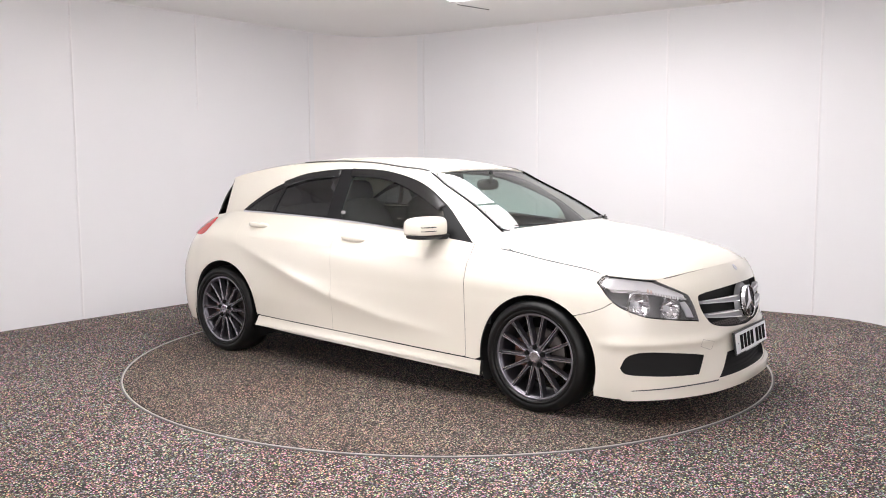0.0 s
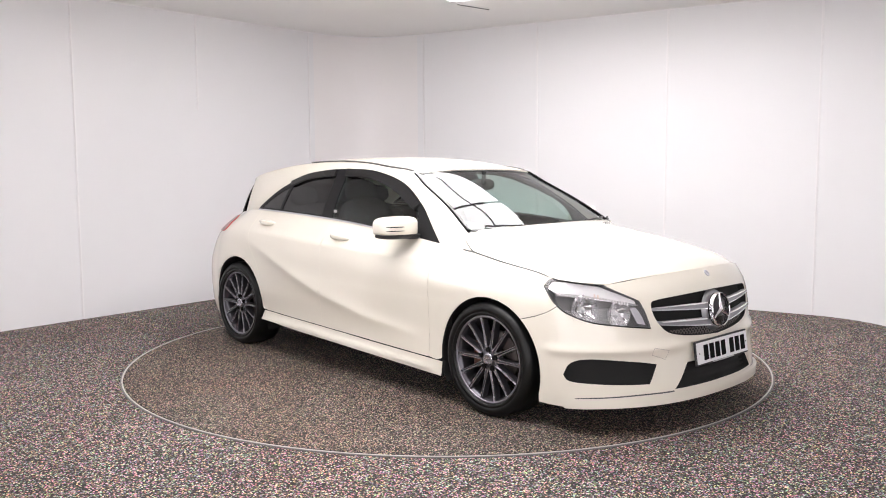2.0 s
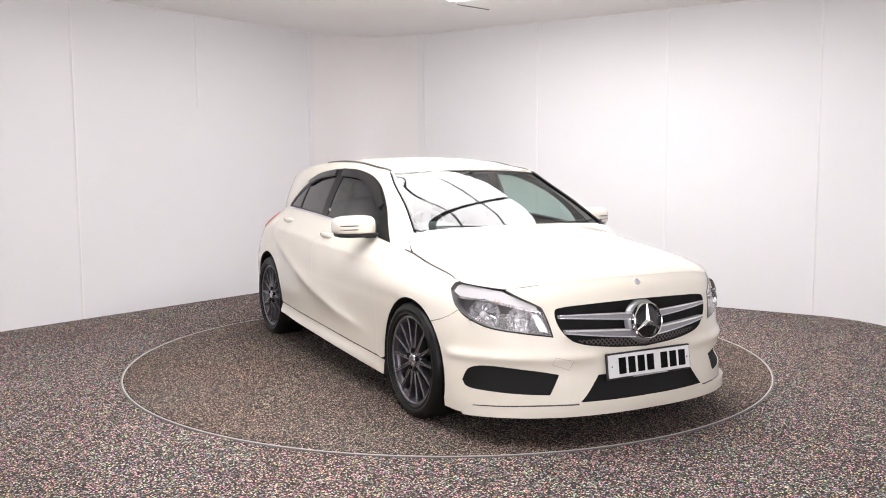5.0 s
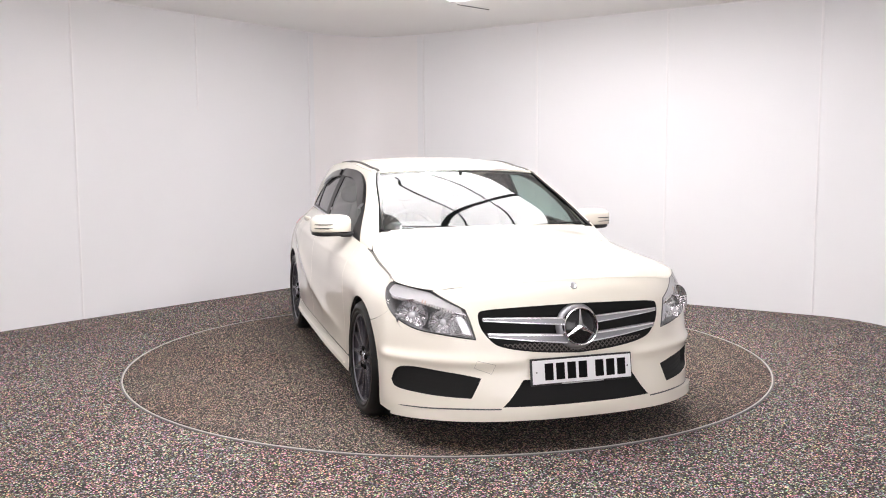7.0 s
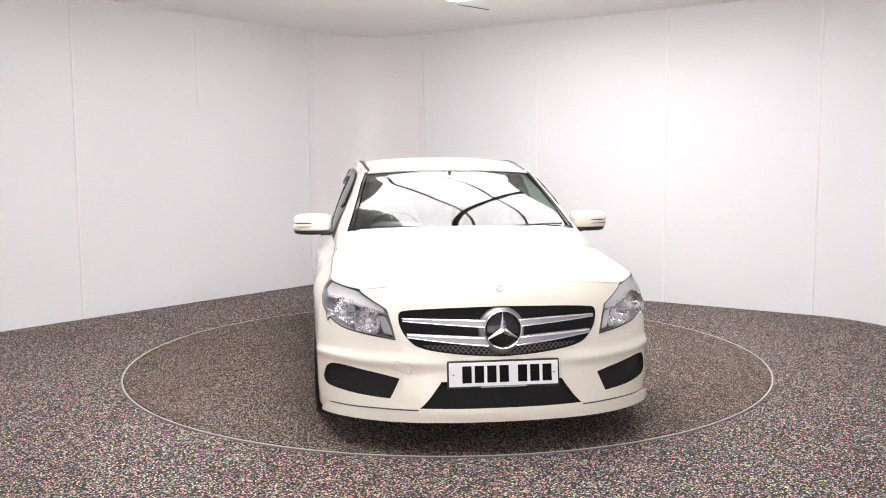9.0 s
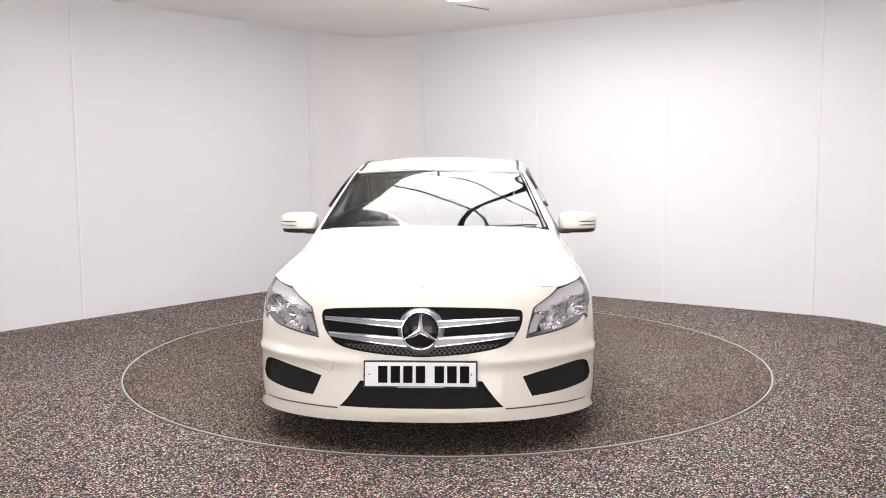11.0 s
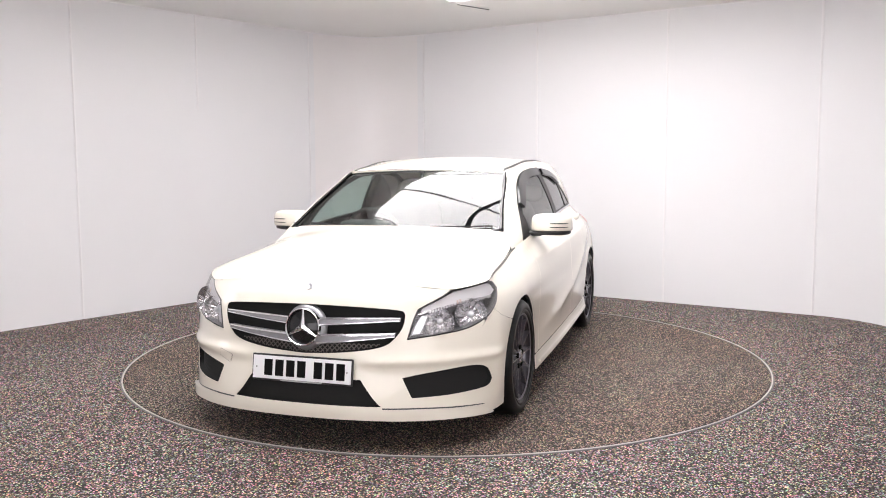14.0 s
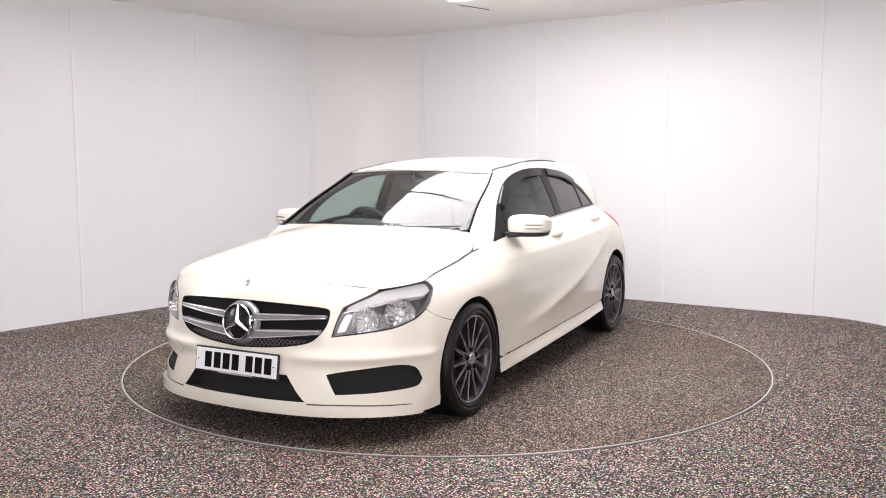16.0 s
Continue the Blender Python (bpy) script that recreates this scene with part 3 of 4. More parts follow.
def build_front(car):
    seam = np.array([(4.13, 3.61), (4.6, 3.3), (5.0, 3.07), (5.31, 2.86)])
    inner = sh([(3.04, 4.92), (2.61, 4.25), (2.207, 3.70), (2.207, 3.70), (2.087, 3.15), (1.982, 2.608), (1.982, 2.608), (2.7, 2.735), (3.37, 2.91), (3.88, 3.28), (4.13, 3.585)])
    arc = find_flank(arch(ARCH_FRONT, 49, -16, 22), [0, 2], (3.9, 7))
    half = joined(edge(0, 2.98, 16, 5.0), inner, seam[1:], arc, [(arc[-1][0], 0.02)], edge(arc[-1][0], 0, 30, 0.0))
    grille = both_sides(GRILLE_HALF)
    intake = both_sides(INTAKE_HALF)
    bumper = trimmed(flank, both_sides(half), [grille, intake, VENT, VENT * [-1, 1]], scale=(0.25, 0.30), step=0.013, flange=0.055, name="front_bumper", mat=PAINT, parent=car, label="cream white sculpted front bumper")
    blade = joined(sh([(0, .80), (1.5, .80), (2.4, .77), (3.2, .65), (3.80, .53)]), [(4.08, .06), (4.02, .0)], edge(4.0, 0, 30, 0.0))
    trimmed(flank, both_sides(blade), scale=(0.25, 0.30), step=0.013, flange=0.028, lift=0.022, name="front_splitter", mat=PAINT, parent=bumper, label="slim cream white splitter blade", edging=False)
    line = joined(sh([(1.56, .89), (2.4, .86), (3.2, .74), (3.72, .62)]), sh([(3.80, .55), (3.2, .67), (2.4, .79), (1.56, .82)]))
    for sign in (1, -1):
        trimmed(flank, line * [sign, 1], step=0.02, flange=0.0, lift=0.0015, name="splitter_joint", mat=SEAL_GREY, parent=bumper)
    # grille
    g = trimmed(flank, grille, step=0.03, flange=0, lift=-0.055, name="grille", mat=DARK, parent=car, label="black grille with silver slats")
    lattice(g, "mesh_insert", grille, -0.040, (0.10, 0.14), 0.007, DARK)
    low = joined(sh([(-1.5, 2.50), (0, 2.53), (1.5, 2.50)], 8), sh([(1.35, 2.42), (.8, 2.32), (0, 2.25), (-.8, 2.32), (-1.35, 2.42)], 6))
    lattice(g, "lower_mesh", low, -0.022, (0.095, 0.13), 0.005, MESH_GREY)
    for sign in (1, -1):
        for (h_out, h_in, w_out, w_in) in ((3.25, 3.10, .085, .125), (2.76, 2.60, .075, .125)):
            o = np.array([(.25, h_in - w_in), (1.0, (h_in + h_out) / 2 - (w_in + w_out) / 2), (1.84, h_out - w_out), (1.86, h_out + w_out * .6), (1.0, (h_in + h_out) / 2 + (w_in + w_out) / 2), (.25, h_in + w_in)])
            if h_out < 3:
                o[2:4, 0] -= 0.10
            loop = joined(spline(o[:3], 6), spline(o[3:], 6)) * [sign, 1]
            trimmed(flank, loop, step=0.02, flange=0.03, lift=0.004, name="slat", mat=SLAT_GREY, parent=g, label="silver horizontal slat")
            up = loop.copy()
            mid = np.interp(np.abs(up[:, 0]), [.25, 1.84], [h_in, h_out])
            top_only = np.where(up[:, 1] > mid, up[:, 1] - 0.01, np.interp(np.abs(up[:, 0]), [.25, 1.84], [h_in + w_in - .045, h_out + .6 * w_out - .035]))
            trimmed(flank, np.stack([up[:, 0] * .985 + .01 * sign, top_only], -1), step=0.02, flange=0.006, lift=0.008, name="slat_trim", mat=CHROME, parent=g, label="bright chrome strip")
            low_only = np.where(up[:, 1] < mid, up[:, 1] + 0.01, np.interp(np.abs(up[:, 0]), [.25, 1.84], [h_in - w_in + .038, h_out - w_out + .03]))
            trimmed(flank, np.stack([up[:, 0] * .985 + .01 * sign, low_only], -1), step=0.02, flange=0.006, lift=0.008, name="slat_trim", mat=CHROME, parent=g)
    # round emblem
    c = flank(0.0, 2.93)
    m = Matrix.Translation(c + np.array([0.010, 0, 0.0])) @ Matrix.Rotation(radians(-8), 4, "Y")
    bm = bmesh.new()
    add_lathe(bm, [(0.0, -0.03), (0.084, -0.03), (0.088, 0.0), (0.078, 0.012), (0.0, 0.012)], 48, False, "X")
    bm.transform(m)
    part("emblem", bm, GLOSS_BLACK, g, "round black disc with a silver ring and three spokes", True)
    bm = bmesh.new()
    add_lathe(bm, [(0.0835, 0.006), (0.0835, 0.016), (0.0870, 0.0195), (0.0905, 0.016), (0.092, 0.0)], 64, False, "X")
    for k in range(3):
        a = radians(90 + 120 * k)
        u, w = Vector((0, math.cos(a), math.sin(a))), Vector((0, -math.sin(a), math.cos(a)))
        mid, tip = bm.verts.new((0.026, 0, 0)), bm.verts.new(u * 0.086 + Vector((0.017, 0, 0)))
        sides = [bm.verts.new(u * 0.006 + w * (0.0125 * e) + Vector((0.014, 0, 0))) for e in (1, -1)]
        ends = [bm.verts.new(u * 0.085 + w * (0.0035 * e) + Vector((0.013, 0, 0))) for e in (1, -1)]
        bm.faces.new((sides[0], mid, tip, ends[0]))
        bm.faces.new((mid, sides[1], ends[1], tip))
    bmesh.ops.recalc_face_normals(bm, faces=bm.faces[:])
    bm.transform(m)
    part("emblem_ring", bm, CHROME, g, "chrome ring and three-pointed spokes", False)
    bm = bmesh.new()
    add_lathe(bm, [(0.088, -0.010), (0.097, -0.013), (0.106, -0.022), (0.112, -0.036)], 56, False, "X")
    bm.transform(m)
    part("emblem_collar", bm, SLAT_GREY, g, "satin silver collar that joins the slats", True)
    # lower intake and vents
    low = trimmed(flank, intake, step=0.03, flange=0, lift=-0.05, name="lower_intake", mat=DARK, parent=car, label="black lower air intake")
    for k in range(4):
        h = 1.05 + 0.15 * k
        trimmed(flank, np.array([(-1.42 + .22 * k / 3, h), (0, h), (1.42 - .22 * k / 3, h), (1.42 - .22 * k / 3, h + .05), (0, h + .05), (-1.42 + .22 * k / 3, h + .05)]), step=0.03, flange=0.02, lift=-0.03, name="bar", mat=DARK, parent=low)
    for sign in (1, -1):
        v = trimmed(flank, VENT * [sign, 1], step=0.03, flange=0, lift=-0.035, name="side_vent", mat=DARK, parent=car, label="black mesh side vent")
        for h in (1.30, 1.40, 1.50, 1.60, 1.70):
            run = np.linspace(1.9, 4.0, 120)
            run = run[inside(VENT, np.stack([run, np.full(120, h)], -1))]
            a, b = run[0] + .03, run[-1] - .03
            mid = np.linspace(a, b, 9)
            loop = np.concatenate([np.stack([mid, np.full(9, h)], -1), np.stack([mid[::-1], np.full(9, h + .035)], -1)])
            trimmed(flank, loop * [sign, 1], step=0.04, flange=0.006, lift=-0.029, name="louvre", mat=DARK, parent=v)
        build_headlight(car, sign)
    hatch = np.array([(-1.62, 2.02), (-1.98, 2.12), (-2.05, 1.93), (-1.72, 1.78)])
    trimmed(flank, hatch, step=0.03, flange=0.003, lift=0.0015, name="tow_cover", mat=PAINT, parent=bumper)
    trimmed(flank, hatch, [shrunk(hatch, 0.012)], step=0.03, flange=0, lift=0.003, name="tow_cover_joint", mat=JOINT, parent=bumper)
    build_plate(car)


MESH_GREY = material("grey_mesh_plastic", (0.14, 0.12, 0.115), 0.5)


def lattice(parent, name, outline, lift, pitch, width, mat=None):
    """Crossing diagonal wires over an outline, laid on the skin."""
    o = np.asarray(outline)
    lo, hi = o.min(0), o.max(0)
    verts, faces = [], []
    for slope in (1, -1):
        k = lo[0] - (hi[1] - lo[1]) * pitch[0] / pitch[1]
        while k < hi[0] + (hi[1] - lo[1]) * pitch[0] / pitch[1]:
            n = 40
            h = np.linspace(lo[1], hi[1], n)
            s = k + slope * (h - lo[1]) * pitch[0] / pitch[1]
            ok = inside(o, np.stack([s, h], -1))
            p = flank(s, h)
            nn = surface_normals(flank, s, h)
            p = p + nn * lift
            tang = np.gradient(p, axis=0)
            tang /= np.maximum(np.linalg.norm(tang, axis=1, keepdims=True), 1e-9)
            across = np.cross(tang, nn) * width / 2
            for i in range(n - 1):
                if ok[i] and ok[i + 1]:
                    b = len(verts)
                    verts += [p[i] - across[i], p[i] + across[i], p[i + 1] + across[i + 1], p[i + 1] - across[i + 1]]
                    faces.append((b, b + 1, b + 2, b + 3))
            k += pitch[0]
    return mesh_object(name, verts, faces, mat or DARK, parent, "diagonal wire mesh", smooth=False)


REFLECTOR = material("lamp_reflector", (0.78, 0.77, 0.78), 0.2, 1.0)
LAMP_GREY = material("lamp_housing_grey", (0.25, 0.245, 0.25), 0.42, 0.3)
LAMP_PALE = material("pale_lamp_trim", (0.80, 0.79, 0.80), 0.3, 0.3)
BULB = material("bulb_glass", (0.85, 0.85, 0.88), 0.1, 0.2)
AMBER = material("pale_amber_plastic", (0.72, 0.56, 0.50), 0.3, 0.2)


def build_headlight(car, sign):
    """Housing, reflector bowls and a clear lens."""
    outline = shrunk(HEADLIGHT, 0.012) * [sign, 1]
    lamp = trimmed(flank, outline, step=0.02, flange=0.0, lift=-0.085, name="headlight", mat=LAMP_GREY, parent=car, label="clear headlight with chrome reflectors")
    wall_loop(lamp, outline, -0.001, -0.087)
    trimmed(flank, outline, step=0.02, flange=0.0, lift=0.001, name="lens", mat=LENS, parent=lamp, label="clear plastic lens").visible_shadow = False
    trimmed(flank, outline, [shrunk(outline, 0.010)], step=0.02, flange=0.004, lift=0.002, name="edging", mat=LAMP_SEAL, parent=lamp, label="dark grey seal")
    for s, h, r in ((3.50, 3.46, 0.080), (2.72, 3.16, 0.072)):
        p = Vector(flank(s * sign, h))
        n = Vector(surface_normals(flank, np.array(s * sign), np.array(h)))
        axis = (n + Vector((1.6, 0, 0))).normalized()
        m = Matrix.Translation(p - n * 0.028) @ axis.to_track_quat("X", "Z").to_matrix().to_4x4()
        bm = bmesh.new()
        add_lathe(bm, [(r, 0.014), (r * .97, 0.004), (r * .80, -0.022), (r * .50, -0.040), (r * .18, -0.046)], 36, False, "X")
        rng = random.Random(int(s * 100))
        for v in bm.verts:
            # fluted facets
            v.co.x += rng.uniform(-0.004, 0.004) if math.hypot(v.co.y, v.co.z) < r * .99 else 0
        bm.transform(m)
        part("reflector", bm, REFLECTOR, lamp, "chrome reflector bowl", False)
        bm = bmesh.new()
        bmesh.ops.create_uvsphere(bm, u_segments=14, v_segments=8, radius=r * 0.24, matrix=Matrix.Translation((-0.02, 0, 0)) @ Matrix.Diagonal((1.6, 1, 1, 1)))
        bm.transform(m)
        part("bulb", bm, BULB, lamp, smooth=True)
    # ribbed upper strip with the turn signal
    o = sh([(4.58, 4.44), (4.36, 4.76), (4.05, 4.92), (3.55, 4.93), (3.14, 4.86), (3.14, 4.86), (2.32, 3.76), (2.32, 3.76), (2.28, 3.52), (2.28, 3.52), (3.3, 4.16), (4.1, 4.30), (4.58, 4.44)], 5)[:-1] * [sign, 1]
    trimmed(flank, o, step=0.02, flange=0.015, lift=-0.014, name="signal_strip", mat=LAMP_PALE, parent=lamp, label="pale ribbed signal strip")
    for k in range(24):
        a = k / 24
        s0 = 4.10 - 1.66 * a
        h0 = 4.62 - 0.98 * max(0, a - .22) / .78
        o = np.array([(s0, h0 - .15), (s0 - .03, h0 - .17), (s0 - .03, h0 + .06), (s0, h0 + .08)]) * [sign, 1]
        trimmed(flank, o, step=0.03, flange=0.006, lift=-0.011, name="rib", mat=LAMP_PALE if k not in (12, 13) else AMBER, parent=lamp)
    o = sh([(4.2, 4.30), (3.3, 4.20), (2.35, 3.60), (2.3, 3.48), (3.3, 4.08), (4.15, 4.18)], 4) * [sign, 1]
    trimmed(flank, o, step=0.02, flange=0.02, lift=-0.012, name="brow", mat=REFLECTOR, parent=lamp, label="silver strip")
    # pale light guide down the inner end
    o = sh([(2.36, 3.40), (2.30, 3.40), (2.30, 3.40), (2.19, 3.10), (2.09, 2.74), (2.09, 2.74), (2.26, 2.78), (2.26, 2.78), (2.34, 3.05), (2.42, 3.38)], 4) * [sign, 1]
    trimmed(flank, o, step=0.02, flange=0.012, lift=-0.014, name="light_guide", mat=SILVER, parent=lamp, label="pale light guide strip")


def wall_loop(parent, outline, near, far):
    """The side walls of a recess that follows an outline on the skin."""
    o = np.asarray(outline)
    p = flank(o[:, 0], o[:, 1])
    n = surface_normals(flank, o[:, 0], o[:, 1])
    k = len(o)
    verts = list(p + n * near) + list(p + n * far)
    faces = [(i, (i + 1) % k, k + (i + 1) % k, k + i) for i in range(k)]
    return mesh_object("housing_wall", verts, faces, LAMP_GREY, parent)


PLATE_WHITE = material("plate_white", (0.80, 0.80, 0.82), 0.35)
PLATE_GREY = material("plate_small_print", (0.45, 0.45, 0.46), 0.5)


def build_plate(car):
    root = bmesh.new()
    at = pose(2.240, 0, 0.386, 0, -8, 0)
    add_box(root, (0.012, 0.536, 0.128), at, 0.004)
    holder = part("number_plate", root, BLACK, car, "white number plate with plain black bars")
    bm = bmesh.new()
    add_box(bm, (0.006, 0.520, 0.111), at @ Matrix.Translation((0.008, 0, 0)), 0.002)
    part("plate", bm, PLATE_WHITE, holder)
    ys = [-.176, -.117, -.058, .001, .089, .148, .207]
    for y in ys:
        bm = bmesh.new()
        add_box(bm, (0.002, 0.044, 0.079), at @ Matrix.Translation((0.0115, y, 0)))
        part("bar", bm, MATT_BLACK, holder)
    bm = bmesh.new()
    add_box(bm, (0.002, 0.22, 0.006), at @ Matrix.Translation((0.0075, 0, -0.060)))
    part("small_print", bm, PLATE_GREY, holder)
    for y in (-.24, .24):
        bm = bmesh.new()
        bmesh.ops.create_cone(bm, cap_ends=True, segments=12, radius1=0.004, radius2=0.003, depth=0.004, matrix=at @ Matrix.Translation((0.012, y, 0)) @ Matrix.Rotation(radians(90), 4, "Y"))
        part("screw", bm, BLACK, holder)


def build_flanks(car):
    sf = s_edge(0.885)
    sb = s_edge(-0.20)
    sr = s_edge(-1.16)
    head_rear = sh([(4.13, 3.635), (4.34, 3.85), (4.77, 4.45), (4.77, 4.45), (4.45, 4.84), (4.30, 4.90)])
    arc = find_flank(arch(ARCH_FRONT, 50, 184, 36), [0, 2], (3.9, 9))
    fender = joined(head_rear, edge(4.28, sf, 16, 4.99), side([(.886, .84), (.883, .60), (.886, .255)], (6, 9)), side([(.93, .250), (.995, .250)], (6, 9), 3)[:2], arc[::-1], [(5.30, 2.89), (5.0, 3.10), (4.6, 3.33)])
    front = joined(edge(sf + .010, sb - .006, 30), side([(-.195, .95), (-.168, .60), (-.162, .297)], (8, 12)), side([(-.1, .294), (.3, .279), (.86, .255)], (6, 12)), side([(.880, .258), (.877, .60), (.880, .84)], (6, 9)))
    back_edge = [(-1.165, .97), (-1.155, .88), (-1.09, .76), (-1.00, .655), (-.945, .54), (-.915, .40), (-.905, .322)]
    rear = joined(edge(sb + .006, sr - .01, 20), side(back_edge, (9, 14)), side([(-.85, .319), (-.5, .309), (-.18, .298)], (8, 13)), side([(-.168, .297), (-.174, .60), (-.201, .95)], (8, 12)))
    q_edge = [(x - .006, z) for x, z in back_edge]
    arc_r = find_flank(arch(ARCH_REAR, 4, 196, 40), [0, 2], (9.5, 14.5))
    quarter = joined(side(q_edge, (9, 14))[::-1], edge(sr + .01, 16, 30, 5.0), edge(16, arc_r[-1][0], 24, 0.0), arc_r[::-1])
    # the sill
    sill = joined(side([(.992, .243), (.5, .263), (0, .285), (-.5, .303), (-.89, .314)], (6, 13)), [(10.94, 0.06)], edge(10.94, 7.14, 30, 0.0))
    ledge = joined(side([(.915, .203), (.46, .222), (-.15, .248), (-.80, .262)], (6, 13)), side([(-.80, .249), (-.15, .234), (.46, .208), (.915, .190)], (6, 13)))
    for mirror in (False, True):
        seam = joined(sh([(4.50, 4.985), (5.0, 4.985), (6.0, 4.985), (7.05, 4.985)]), sh([(7.05, 4.945), (6.0, 4.94), (5.0, 4.94), (4.50, 4.945)]))
        trimmed(flank, seam, step=0.02, flange=0, lift=0.0015, name="bonnet_joint", mat=SEAL_GREY, parent=car, label="narrow dark joint beside the bonnet", mirror=mirror)
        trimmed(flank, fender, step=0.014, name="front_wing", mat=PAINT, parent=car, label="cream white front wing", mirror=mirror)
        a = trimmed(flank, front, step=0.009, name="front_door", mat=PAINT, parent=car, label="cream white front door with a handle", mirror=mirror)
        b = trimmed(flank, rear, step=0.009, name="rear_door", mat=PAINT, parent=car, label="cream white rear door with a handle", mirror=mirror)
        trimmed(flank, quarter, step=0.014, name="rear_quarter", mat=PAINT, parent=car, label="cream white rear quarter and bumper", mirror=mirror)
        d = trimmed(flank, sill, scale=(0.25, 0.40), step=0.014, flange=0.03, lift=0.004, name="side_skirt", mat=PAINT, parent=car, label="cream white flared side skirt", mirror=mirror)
        trimmed(flank, ledge, scale=(0.25, 0.40), step=0.02, flange=0.022, lift=0.020, name="skirt_ledge", mat=PAINT, parent=d, label="slim ledge along the skirt", mirror=mirror, edging=False)
        k = -1 if mirror else 1
        for x, z, door in ((-.022, .887, a), (-.97, .935, b)):
            y = float(flank(*find_flank([(x, z)], [0, 2], (6, 14))[0])[1])
            handle(door, x, y * k, z, k)
        tail = find_flank(spline([(-1.565, .966), (-1.565, .966), (-1.55, .93), (-1.56, .87), (-1.62, .845), (-1.74, .845), (-1.74, .845), (-1.70, .93), (-1.64, .952), (-1.565, .966)], 5)[:-1], [0, 2], (12, 15.2))
        trimmed(flank, tail, step=0.02, flange=0.02, lift=0.006, name="tail_light", mat=TAIL_RED, parent=car, label="red tail light", mirror=mirror)


TAIL_RED = material("red_lamp_plastic", (0.55, 0.008, 0.014), 0.2, Coat_Weight=0.4)


def rounded(size, power=3.0, n=16):
    """A softly squared block."""
    bm = bmesh.new()
    bmesh.ops.create_uvsphere(bm, u_segments=2 * n, v_segments=n, radius=1.0)
    for v in bm.verts:
        c = v.co
        k = (abs(c.x) ** power + abs(c.y) ** power + abs(c.z) ** power) ** (-1 / power)
        v.co = Vector((c.x * k * size[0] / 2, c.y * k * size[1] / 2, c.z * k * size[2] / 2))
    return bm


def handle(door, x, y, z, k):
    bm = rounded((0.205, 0.035, 0.036), 3.2, 10)
    for v in bm.verts:
        v.co.y -= k * 1.6 * v.co.x ** 2
    bm.transform(Matrix.Translation((x, y + k * 0.012, z + 0.006)) @ Matrix.Rotation(radians(3), 4, "Y"))
    h = part("handle", bm, PAINT, door, "cream white door handle", True)
    bm = rounded((0.13, 0.014, 0.06), 2.4, 10)
    bm.transform(Matrix.Translation((x + 0.01, y - k * 0.003, z - 0.004)))
    part("handle_cup", bm, PAINT, door, smooth=True)


DLO = [(.872, .905), (.872, .905), (.74, 1.020), (.61, 1.122), (.38, 1.246), (.08, 1.317), (-.27, 1.334), (-.60, 1.303), (-.92, 1.205), (-1.12, 1.105), (-1.245, 1.030), (-1.245, 1.030), (-.98, 1.026), (-.5, 1.014), (0, .991), (.5, .950), (.872, .905)]
FRONT_GLASS = [(.66, .950), (.66, .950), (.60, 1.085), (.37, 1.222), (.08, 1.296), (-.195, 1.314), (-.195, 1.314), (-.215, 1.014), (-.215, 1.014), (.2, .988), (.66, .950)]
REAR_GLASS = [(-.335, 1.020), (-.335, 1.020), (-.305, 1.300), (-.305, 1.300), (-.60, 1.272), (-.80, 1.215), (-.80, 1.215), (-.875, 1.038), (-.875, 1.038), (-.335, 1.020)]
CORNER_GLASS = [(-.905, 1.040), (-.905, 1.040), (-.835, 1.203), (-.835, 1.203), (-1.0, 1.140), (-1.185, 1.044), (-1.185, 1.044), (-.905, 1.040)]


